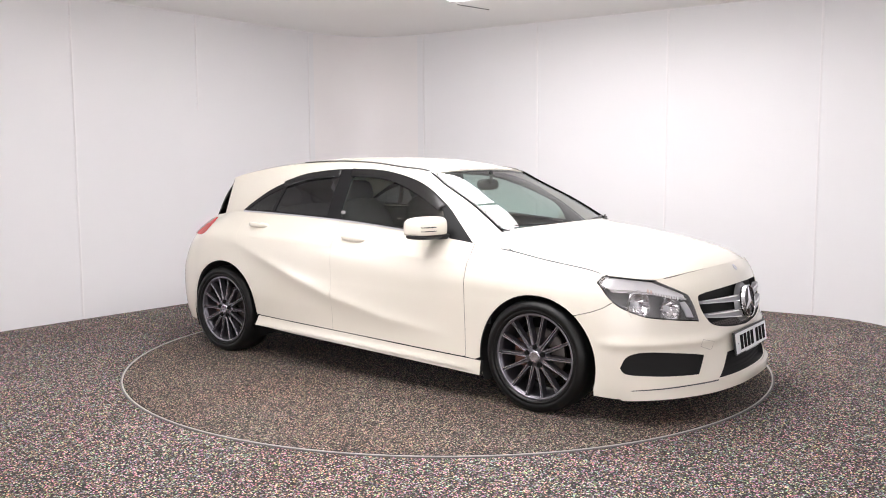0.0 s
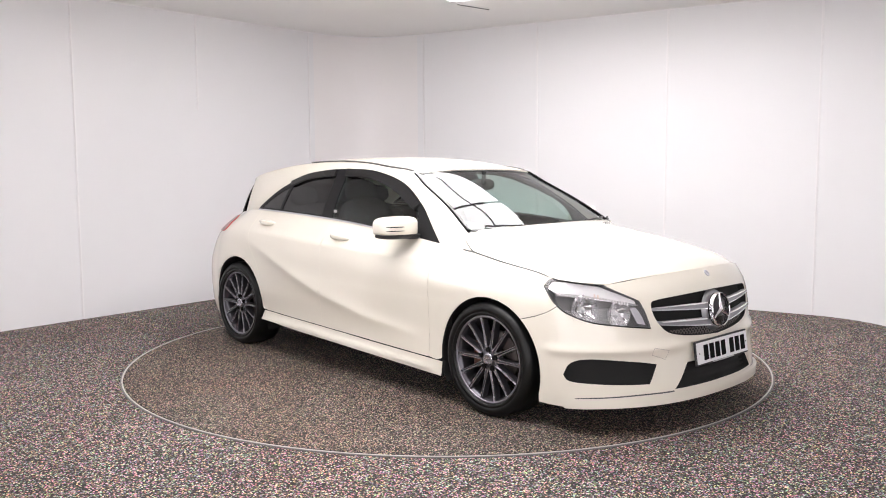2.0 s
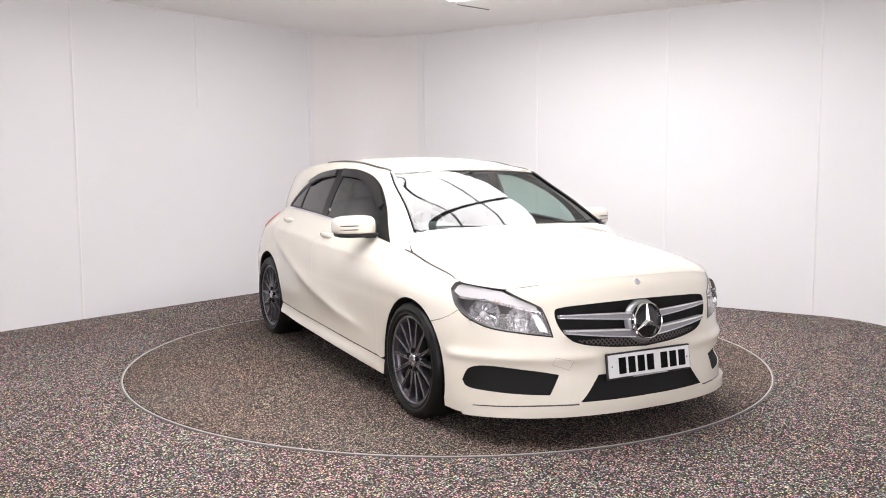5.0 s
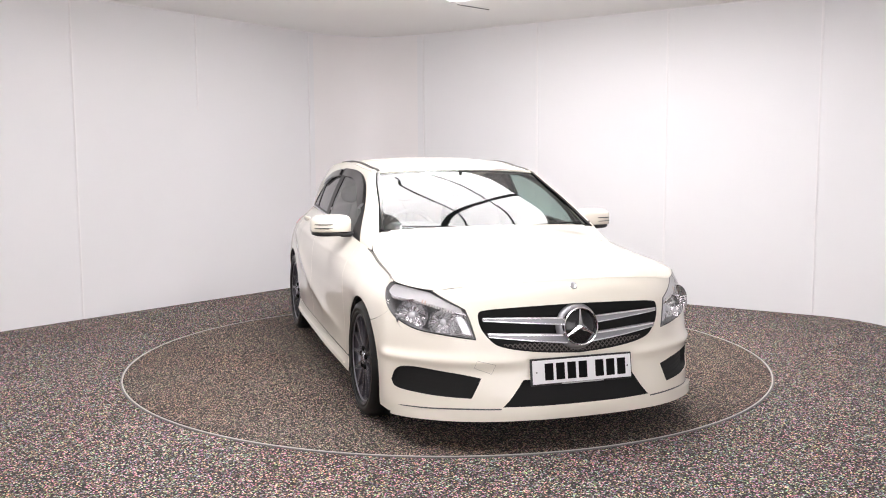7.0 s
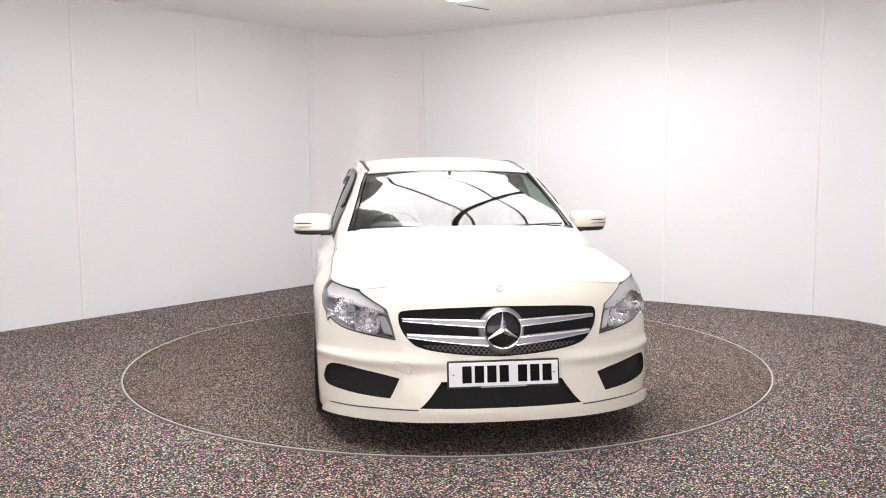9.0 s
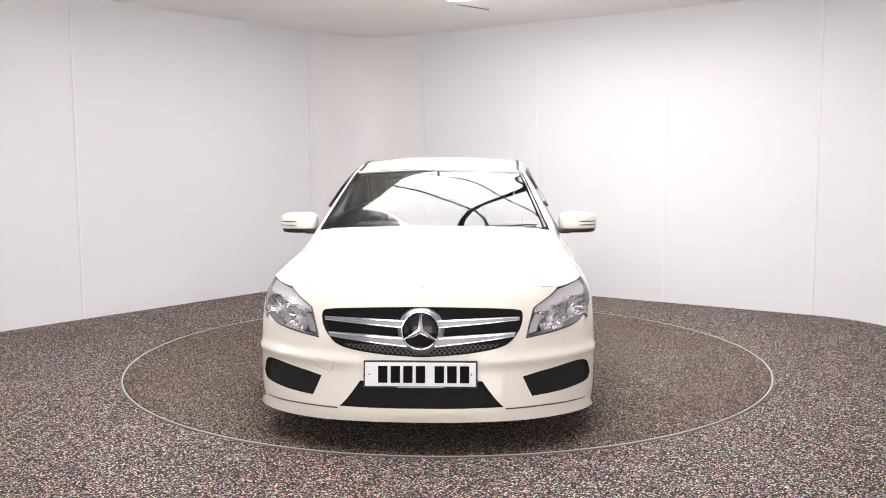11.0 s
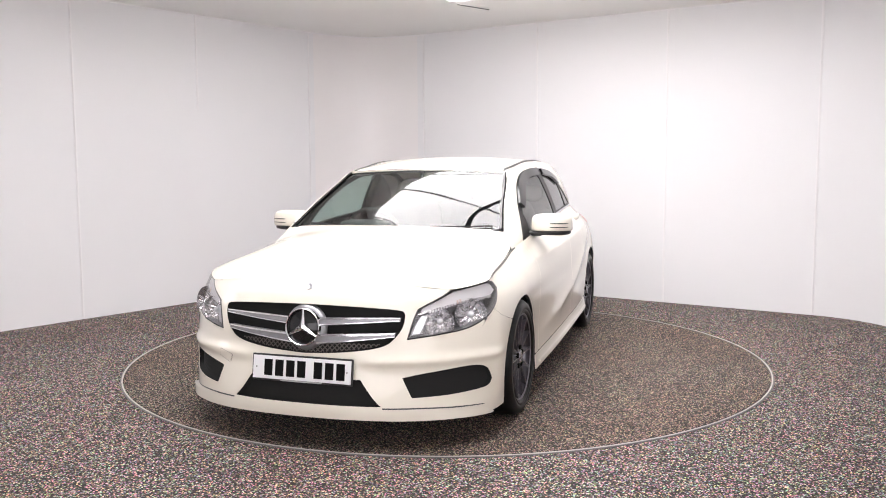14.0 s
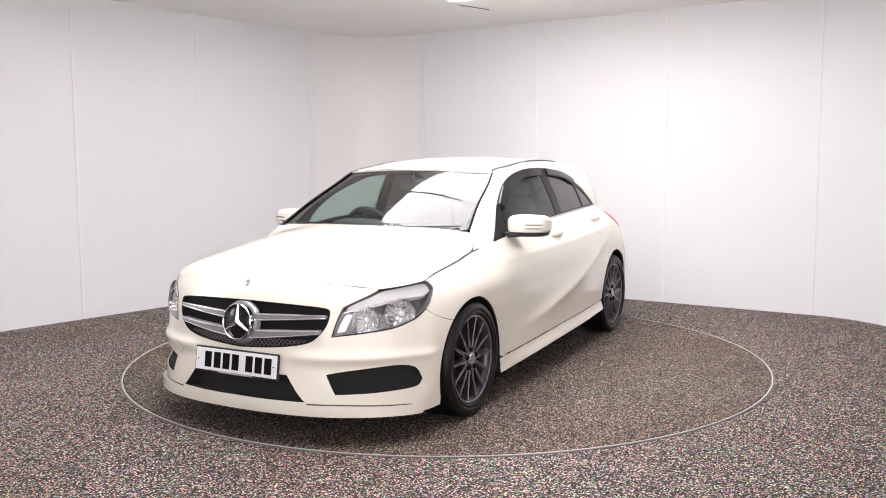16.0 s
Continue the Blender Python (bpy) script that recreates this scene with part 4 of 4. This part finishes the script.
def build_cabin(car):
    dlo = spline(DLO, 5)[:-1]
    rail = np.array([(x, z - 0.004) for x, y, z in RAIL_FINE if 1.12 > x > -1.53])
    belt = np.array([(x, z - 0.003) for x, y, z in BELT_FINE if 1.12 > x > -1.50])
    ring = joined(rail[::5], belt[::-6])
    for mirror in (False, True):
        kw = dict(scale=(1, 1), sign=-1.0, mirror=mirror)
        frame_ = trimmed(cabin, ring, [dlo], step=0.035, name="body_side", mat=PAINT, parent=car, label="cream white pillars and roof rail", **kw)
        holes = [spline(g, 5)[:-1] for g in (FRONT_GLASS, REAR_GLASS, CORNER_GLASS)]
        trimmed(cabin, dlo, holes, step=0.04, flange=0.02, lift=-0.002, name="window_surround", mat=TRIM_BLACK, parent=car, label="satin black window surround", **kw)
        for g, mat, words in zip(holes, (SIDE_GLASS, PRIVACY_GLASS, PRIVACY_GLASS), ("lightly tinted front door glass", "dark privacy glass", "dark privacy glass")):
            w = trimmed(cabin, g, step=0.05, flange=0, lift=-0.006, name="side_window", mat=mat, parent=car, label=words, **kw)
            w.visible_shadow = False
        strip = [(x, z) for x, z in [(-1.23, 1.022), (-.98, 1.020), (-.5, 1.007), (0, .984), (.5, .943), (.70, .922), (.70, .931), (.5, .953), (0, .993), (-.5, 1.016), (-.98, 1.029), (-1.23, 1.031)]]
        trimmed(cabin, np.concatenate([spline(strip[:6], 5), spline(strip[6:], 5)]), step=0.05, flange=0.008, lift=0.004, name="waist_strip", mat=SILVER, parent=car, label="thin bright waist strip", **kw)
        bm = bmesh.new()
        add_box(bm, (0.034, 0.002, 0.018), Matrix.Translation(Vector(cabin(-0.185, 1.052))))
        if mirror:
            bm.transform(Matrix.Diagonal((1, -1, 1, 1)))
            part("window_sticker", bm, PLATE_GREY, car, "small pale sticker on the glass")
        else:
            bm.free()
        for visor in ([(.60, 1.115), (.38, 1.240), (.08, 1.313), (-.20, 1.329), (-.20, 1.282), (.08, 1.264), (.34, 1.190), (.57, 1.085)], [(-.31, 1.322), (-.60, 1.297), (-.82, 1.240), (-.81, 1.206), (-.60, 1.258), (-.31, 1.284)]):
            n = len(visor) // 2
            trimmed(cabin, np.concatenate([spline(visor[:n], 5), spline(visor[n:], 5)]), step=0.04, flange=0.016, lift=0.016, name="wind_deflector", mat=VISOR, parent=car, label="smoked plastic wind deflector", **kw)
    # bonnet, screen, roof
    t = dict(scale=(0.25, 0.6), sign=-1.0)

    def rect(q0, q1, v0, v1, nq=30, nv=24):
        return joined(np.stack([np.linspace(q0, q1, nq), np.full(nq, v0)], -1), np.stack([np.full(nv, q1), np.linspace(v0, v1, nv)], -1), np.stack([np.linspace(q1, q0, nq), np.full(nq, v1)], -1), np.stack([np.full(nv, q0), np.linspace(v1, v0, nv)], -1))

    def bonnet_line():
        q = np.linspace(0.03, 5.15, 40)
        v = np.interp(q, [0, 3.8, 4.6, 5.2], [.994, .995, .999, .999])
        return joined(np.stack([q, v], -1), np.stack([np.full(24, 5.15), np.linspace(.999, -.999, 24)], -1), np.stack([q, -v], -1)[::-1], np.stack([np.full(24, .03), np.linspace(-.994, .994, 24)], -1))

    bonnet = trimmed(top, bonnet_line(), step=0.03, flange=0.02, name="bonnet", mat=PAINT, parent=car, label="cream white bonnet", **t)
    trimmed(top, rect(5.1, 5.85, -.96, .96), step=0.03, flange=0.01, lift=-0.016, name="cowl", mat=BLACK, parent=car, label="black plastic cowl", **t)
    screen = trimmed(screen_skin, rect(5.82, 8.84, -.95, .95), step=0.04, flange=0, lift=-0.003, name="windscreen", mat=SCREEN_GLASS, parent=car, label="clear windscreen", **t)
    screen.visible_shadow = False
    trimmed(screen_skin, rect(5.82, 8.83, -.955, .955), [rect(5.90, 8.78, -.935, .935)], step=0.03, flange=0, lift=-0.006, name="screen_border", mat=GLOSS_BLACK, parent=screen, label="black printed border")
    for sign in (1, -1):
        trimmed(screen_skin, rect(5.82, 8.9, .972 * sign, .999 * sign), step=0.03, flange=0.02, name="windscreen_pillar", mat=PAINT, parent=car, **t)
        trimmed(screen_skin, rect(5.82, 8.9, .952 * sign, .972 * sign), step=0.02, flange=0.012, lift=0.005, name="pillar_seal", mat=MATT_BLACK, parent=car, **t)
        trimmed(top, rect(9.0, 12.8, .918 * sign, .95 * sign), step=0.02, flange=0.01, lift=0.006, name="roof_strip", mat=BLACK, parent=car, label="black roof drip strip", **t)
    trimmed(top, rect(8.80, 15.6, -.999, .999), step=0.04, flange=0.02, name="roof", mat=PAINT, parent=car, label="cream white roof with spoiler", **t)
    trimmed(top, rect(15.62, 18.0, -.999, .999), step=0.04, flange=0.01, name="tailgate", mat=GLOSS_BLACK, parent=car, label="dark rear window in the tailgate", **t)
    # small round badge on the bonnet's lip
    c, n = Vector(flank(0.0, 4.58)), Vector(surface_normals(flank, np.array(0.0), np.array(4.58)))
    bm = bmesh.new()
    add_lathe(bm, [(0, 0.002), (0.013, 0.002), (0.014, 0.004), (0.019, 0.003), (0.020, -0.004)], 24, False, "X")
    bm.transform(Matrix.Translation(c) @ n.to_track_quat("X", "Z").to_matrix().to_4x4())
    part("badge", bm, SILVER, bonnet, "small round silver badge", True)


VISOR = material("smoked_acrylic", (0.010, 0.010, 0.011), 0.1)


def build_inner_shell(car):
    """Dark lining behind the panels, and the floor pan."""
    ss, hh = np.linspace(-16, 16, 161), np.linspace(0.0, 5, 26)
    gs, gh = np.meshgrid(ss, hh, indexing="ij")
    p = flank(gs, gh) - surface_normals(flank, gs, gh) * 0.024
    idx = np.arange(p[..., 0].size).reshape(gs.shape)
    faces = []
    front = np.abs(gs) < 4.9
    for i in range(len(ss) - 1):
        for j in range(len(hh) - 1):
            c = p[i, j]
            if front[i, j] and front[i + 1, j]:
                continue
            if any(math.hypot(c[0] - a[0], c[2] - a[1]) < a[2] + 0.06 for a in (ARCH_FRONT, ARCH_REAR)):
                continue
            faces.append((idx[i, j], idx[i + 1, j], idx[i + 1, j + 1], idx[i, j + 1]))
    mesh_object("inner_shell", p.reshape(-1, 3), faces, DARK, car, "dark lining")
    bm = bmesh.new()
    add_box(bm, (3.4, 1.05, 0.10), Matrix.Translation((0.05, 0, 0.22)), 0.02)
    add_box(bm, (1.75, 1.55, 0.10), Matrix.Translation((0.03, 0, 0.23)), 0.02)
    add_box(bm, (0.45, 1.0, 0.10), Matrix.Translation((1.78, 0, 0.26)), 0.02)
    add_box(bm, (0.06, 1.1, 0.45), Matrix.Translation((1.80, 0, 0.46)), 0.01)
    part("floor_pan", bm, DARK, car, "dark underbody")
    for (cx, cz, r), y in ((ARCH_FRONT, .85), (ARCH_REAR, .81)):
        for k in (1, -1):
            bm = bmesh.new()
            rows = []
            for a in np.linspace(-25, 205, 30):
                c, s = math.cos(radians(a)), math.sin(radians(a))
                rows.append([bm.verts.new((cx + (r + .012) * c, k * yy, cz + (r + .012) * s)) for yy in (y, .50)])
            for p0, p1 in zip(rows, rows[1:]):
                bm.faces.new((p0[0], p0[1], p1[1], p1[0]))
            bm.faces.new([q[1] for q in rows])
            part("arch_liner", bm, DARK, car, "black wheel arch liner")


RUBBER = material("tyre_rubber", (0.006, 0.006, 0.006), 0.38, Specular_IOR_Level=0.3)
ALLOY = material("titanium_grey_alloy", (0.11, 0.105, 0.12), 0.30, 0.8)
ALLOY_FACE = material("machined_alloy_edge", (0.50, 0.49, 0.54), 0.25, 0.9)
RIM_EDGE = material("brushed_rim_edge", (0.26, 0.25, 0.28), 0.35, 0.85)
STEEL = material("brake_steel", (0.10, 0.085, 0.08), 0.5, 0.6)
CALIPER = material("brake_caliper", (0.16, 0.08, 0.06), 0.5, 0.4)


def build_wheel(car):
    """One wheel with its face on y = 0 looking along +y."""
    bm = bmesh.new()
    add_lathe(bm, [(.236, .006), (.242, .0), (.238, -.008), (.226, -.012), (.220, -.03), (.205, -.10), (.215, -.19), (.238, -.20)], 64)
    wheel = part("wheel", bm, ALLOY, car, "grey multi-spoke alloy wheel with a low-profile tyre", True)
    bm = bmesh.new()
    add_lathe(bm, [(.236, -.004), (.246, .014), (.256, .019), (.258, .0165), (.264, .0165), (.266, .020), (.285, .019), (.289, .0155), (.302, .010), (.312, -.006), (.316, -.03), (.317, -.10), (.316, -.17), (.310, -.196), (.28, -.214), (.24, -.205)], 72)
    tyre = part("tyre", bm, RUBBER, wheel, "black low-profile tyre", True)
    bm = bmesh.new()
    add_lathe(bm, [(.228, .001), (.231, .006), (.240, .006), (.2425, .001)], 72)
    part("rim_lip", bm, RIM_EDGE, wheel, "bright rim lip", True)
    bm = bmesh.new()
    n = 14
    w0, w1 = 0.0105, 0.0068
    prof = [(.050, w0, -.006), (.12, .0082, -.006), (.20, w1, -.003), (.231, w1 * 1.25, .002)]
    rings = []
    turn = Matrix.Rotation(math.pi / n, 4, "Y")
    for r, w, y in prof:
        # a shallow channel between two bright edges
        rings.append([bm.verts.new(turn @ Vector(c)) for c in ((-w * 1.3, y - .04, r), (-w, y, r), (-w * .5, y, r), (0, y - .005, r), (w * .5, y, r), (w, y, r), (w * 1.3, y - .04, r))])
    for a, b in zip(rings, rings[1:]):
        for k in range(6):
            bm.faces.new((a[k], a[k + 1], b[k + 1], b[k]))
    bmesh.ops.recalc_face_normals(bm, faces=bm.faces[:])
    first = part("spoke", bm, ALLOY, wheel, "slim grey spoke with bright edges")
    first.data.materials.append(ALLOY_FACE)
    for i, p in enumerate(first.data.polygons):
        if i % 6 in (1, 4):
            p.material_index = 1
    for k in range(1, n):
        shared("spoke", first.data, wheel, Matrix.Rotation(2 * math.pi * k / n, 4, "Y"))
    bm = bmesh.new()
    add_lathe(bm, [(0, -.002), (.030, -.002), (.034, -.006), (.052, -.006), (.068, -.012), (.072, -.05), (.0, -.05)], 32)
    part("hub", bm, ALLOY, wheel, "", True)
    bm = bmesh.new()
    add_lathe(bm, [(0, .004), (.020, .003), (.028, .005), (.034, .002), (.036, -.004)], 28)
    part("centre_cap", bm, ALLOY_FACE, wheel, "silver centre cap", True)
    for k in range(5):
        a = 2 * math.pi * (k + .25) / 5
        bm = bmesh.new()
        bmesh.ops.create_cone(bm, cap_ends=True, segments=12, radius1=.0150, radius2=.0135, depth=.014, matrix=Matrix.Translation((.052 * math.cos(a), -.004, .053 * math.sin(a))) @ Matrix.Rotation(radians(-90), 4, "X"))
        part("wheel_bolt", bm, MATT_BLACK, wheel)
    bm = bmesh.new()
    add_lathe(bm, [(.07, -.075), (.148, -.075), (.150, -.08), (.150, -.095), (.07, -.095)], 40)
    part("brake_disc", bm, STEEL, wheel, "worn steel brake disc", True)
    bm = bmesh.new()
    add_box(bm, (0.075, 0.06, 0.15), Matrix.Translation((0.125, -.085, 0.0)), 0.012)
    part("caliper", bm, CALIPER, wheel, "rusty brown brake caliper")
    return wheel


def build_mirror(car, k):
    bm = rounded((0.160, 0.240, 0.138), 4.2, 18)
    for v in bm.verts:
        c = v.co
        c.x -= 0.30 * c.y * 0.35 + 0.9 * max(c.y, 0) ** 2
        c.z *= 1.0 - 0.9 * max(c.y, 0) * 0.8
        if c.z < -0.036:
            c.z = -0.036
    bm.transform(Matrix.Translation((0.625, 0.898, 0.990)))
    if k < 0:
        bm.transform(Matrix.Diagonal((1, -1, 1, 1)))
        bmesh.ops.reverse_faces(bm, faces=bm.faces[:])
    m = part("door_mirror", bm, PAINT, car, "cream white door mirror with dark base", True)
    bm = rounded((0.150, 0.230, 0.040), 3.2, 12)
    for v in bm.verts:
        v.co.x -= 0.105 * v.co.y + 0.9 * max(v.co.y, 0) ** 2
    bm.transform(Matrix.Translation((0.622, 0.896, 0.944)))
    add_box(bm, (0.07, 0.10, 0.03), Matrix.Translation((0.665, 0.80, 0.937)), 0.01)
    bm.transform(Matrix.Diagonal((1, k, 1, 1)))
    bmesh.ops.recalc_face_normals(bm, faces=bm.faces[:])
    part("mirror_base", bm, BLACK, m, "black mirror base", True)
    for z, mat, thick in ((1.000, BLACK, .011), (0.977, BLACK, .009)):
        bm = rounded((0.155, 0.150, thick), 3.0, 12)
        for v in bm.verts:
            v.co.x -= 0.105 * v.co.y + 0.9 * max(v.co.y + .05, 0) ** 2 - 0.004
        bm.transform(Matrix.Translation((0.625, 0.942, z)))
        bm.transform(Matrix.Diagonal((1, k, 1, 1)))
        bmesh.ops.recalc_face_normals(bm, faces=bm.faces[:])
        part("indicator_strip", bm, mat, m, "dark indicator strip", True)


def build_car():
    car = new("hatchback_car")
    tagged(car, "cream white five-door hatchback with grey alloy wheels on the turntable", "car")
    build_front(car)
    build_flanks(car)
    build_cabin(car)
    build_inner_shell(car)
    wheel = build_wheel(car)
    wheel.matrix_basis = Matrix.Translation(HUB_FRONT)
    for (x, y, z), k in ((HUB_FRONT, -1), (HUB_REAR, 1), (HUB_REAR, -1)):
        m = Matrix.Translation((x, y * k, z))
        if k < 0:
            m = m @ Matrix.Rotation(math.pi, 4, "Z")
        copy_thing(wheel, m)
    for k in (1, -1):
        build_mirror(car, k)
    build_interior(car)
    return car


# ---- inside the car ----
TRIM_DARK = material("dark_grey_soft_trim", (0.035, 0.036, 0.038), 0.65)
SEAT_CLOTH = material("black_seat_cloth", (0.022, 0.022, 0.024), 0.85)
HEADLINING = material("grey_headlining", (0.30, 0.30, 0.29), 0.9)
LEATHER = material("black_leather", (0.02, 0.02, 0.021), 0.4)


def build_seat(car, x, y):
    bm = rounded((0.52, 0.50, 0.18), 3.5, 10)
    bm.transform(Matrix.Translation((x, y, 0.50)))
    seat = part("seat", bm, SEAT_CLOTH, car, "black front seat", True)
    bm = rounded((0.16, 0.48, 0.62), 3.2, 12)
    bm.transform(pose(x - 0.30, y, 0.83, 0, -16, 0))
    part("backrest", bm, SEAT_CLOTH, seat, "", True)
    bm = rounded((0.10, 0.26, 0.17), 3.0, 10)
    bm.transform(pose(x - 0.41, y, 1.17, 0, -12, 0))
    part("headrest", bm, SEAT_CLOTH, seat, "", True)


def build_interior(car):
    bm = rounded((0.62, 1.40, 0.30), 4.0, 16)
    for v in bm.verts:
        v.co.z -= 0.20 * max(0.0, v.co.x) ** 1.0 * 0.4
    bm.transform(Matrix.Translation((0.78, 0, 0.80)))
    dash = part("dashboard", bm, TRIM_DARK, car, "dark grey soft dashboard", True)
    bm = rounded((0.22, 0.36, 0.09), 3.0, 10)
    bm.transform(Matrix.Translation((0.60, -0.36, 0.955)))
    part("instrument_hood", bm, TRIM_DARK, dash, "", True)
    bm = bmesh.new()
    ring = []
    for i in range(40):
        a = 2 * math.pi * i / 40
        ring.append([bm.verts.new(((0.18 + 0.016 * math.cos(b)) * math.cos(a), (0.18 + 0.016 * math.cos(b)) * math.sin(a), 0.016 * math.sin(b))) for b in np.linspace(0, 2 * math.pi, 10, endpoint=False)])
    for i in range(40):
        for k in range(10):
            bm.faces.new((ring[i][k], ring[(i + 1) % 40][k], ring[(i + 1) % 40][(k + 1) % 10], ring[i][(k + 1) % 10]))
    add_box(bm, (0.34, 0.05, 0.02), Matrix.Translation((0, 0, -0.01)), 0.006)
    add_box(bm, (0.05, 0.18, 0.02), Matrix.Translation((0, -0.09, -0.012)), 0.006)
    add_box(bm, (0.13, 0.11, 0.05), Matrix.Translation((0, 0, -0.005)), 0.02)
    bm.transform(pose(0.44, -0.36, 0.90, 0, -65, 0) @ Matrix.Rotation(radians(90), 4, "Z"))
    part("steering_wheel", bm, LEATHER, car, "black leather steering wheel", True)
    for y in (0.36, -0.36):
        build_seat(car, 0.02, y)
    bm = rounded((0.20, 1.22, 0.58), 4.0, 12)
    bm.transform(pose(-1.02, 0, 0.78, 0, -18, 0))
    rear = part("rear_bench", bm, SEAT_CLOTH, car, "black rear bench", True)
    for y in (0.36, 0.0, -0.36):
        bm = rounded((0.09, 0.24, 0.14), 3.0, 8)
        bm.transform(pose(-1.10, y, 1.12, 0, -12, 0))
        part("headrest", bm, SEAT_CLOTH, rear, "", True)
    bm = rounded((0.035, 0.24, 0.075), 3.5, 12)
    bm.transform(pose(0.46, 0, 1.225, 0, -10, 0))
    add_box(bm, (0.02, 0.02, 0.09), pose(0.485, 0, 1.275), 0.004)
    part("interior_mirror", bm, LEATHER, car, "black interior mirror", True)
    # linings
    q, v = np.meshgrid(np.linspace(9.0, 15.3, 30), np.linspace(-.97, .97, 20), indexing="ij")
    p = top(q, v) - surface_normals(top, q, v, -1.0) * 0.035
    idx = np.arange(q.size).reshape(q.shape)
    mesh_object("headlining", p.reshape(-1, 3), [(idx[i, j], idx[i, j + 1], idx[i + 1, j + 1], idx[i + 1, j]) for i in range(29) for j in range(19)], HEADLINING, car, "grey cloth headlining")
    bm = bmesh.new()
    add_box(bm, (2.5, 1.44, 0.05), Matrix.Translation((-0.25, 0, 0.36)), 0.01)
    part("cabin_floor", bm, DARK, car)
    bm = bmesh.new()
    add_box(bm, (0.05, 1.30, 0.52), pose(-1.50, 0, 0.72, 0, 0, 0), 0.01)
    part("boot_panel", bm, DARK, car)
    bm = bmesh.new()
    add_box(bm, (0.05, 1.40, 0.50), pose(1.02, 0, 0.62), 0.01)
    part("bulkhead", bm, DARK, car)
    # wipers lie along the screen's foot
    for y0, y1 in ((-0.55, 0.05), (0.62, -0.02)):
        pts = []
        for k in range(12):
            y = y0 + (y1 - y0) * k / 11
            w = float(np.clip(y / 0.70, -.97, .97))
            pts.append(screen_skin(5.92 + 0.10 * (1 - k / 11), w) + np.array([0.004, 0, 0.006]))
        verts, faces = [], []
        for p in pts:
            b = len(verts)
            verts += [p + np.array(o) for o in ((-.006, 0, -.004), (.006, 0, -.004), (.004, 0, .005), (-.004, 0, .005))]
            if b:
                faces += [(b - 4 + i, b - 4 + (i + 1) % 4, b + (i + 1) % 4, b + i) for i in range(4)]
        mesh_object("wiper", verts, faces, BLACK, car, "black wiper blade", smooth=False)


wall = build_walls()
build_seams(wall)
build_floor_ceiling()
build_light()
turntable = build_turntable()
car = build_car()


def heading(t):
    """The car's heading in degrees: the table turns at a nearly even pace."""
    return -36.551 - 4.8650 * t - 0.031605 * t ** 2 + 0.00105192 * t ** 3


def motions():
    rows, table = [], []
    for k in range(33):
        t = 0.5 * k
        a = heading(t)
        c, s = math.cos(radians(a)), math.sin(radians(a))
        rows.append((t, pose(-0.077 * c + 0.0228 * s, -0.077 * s - 0.0228 * c, 0.0, 0, 0, a)))
        table.append((t, pose(TABLE_X, 0, 0.0, 0, 0, a)))
    walk(car, rows)
    walk(turntable, table)


motions()
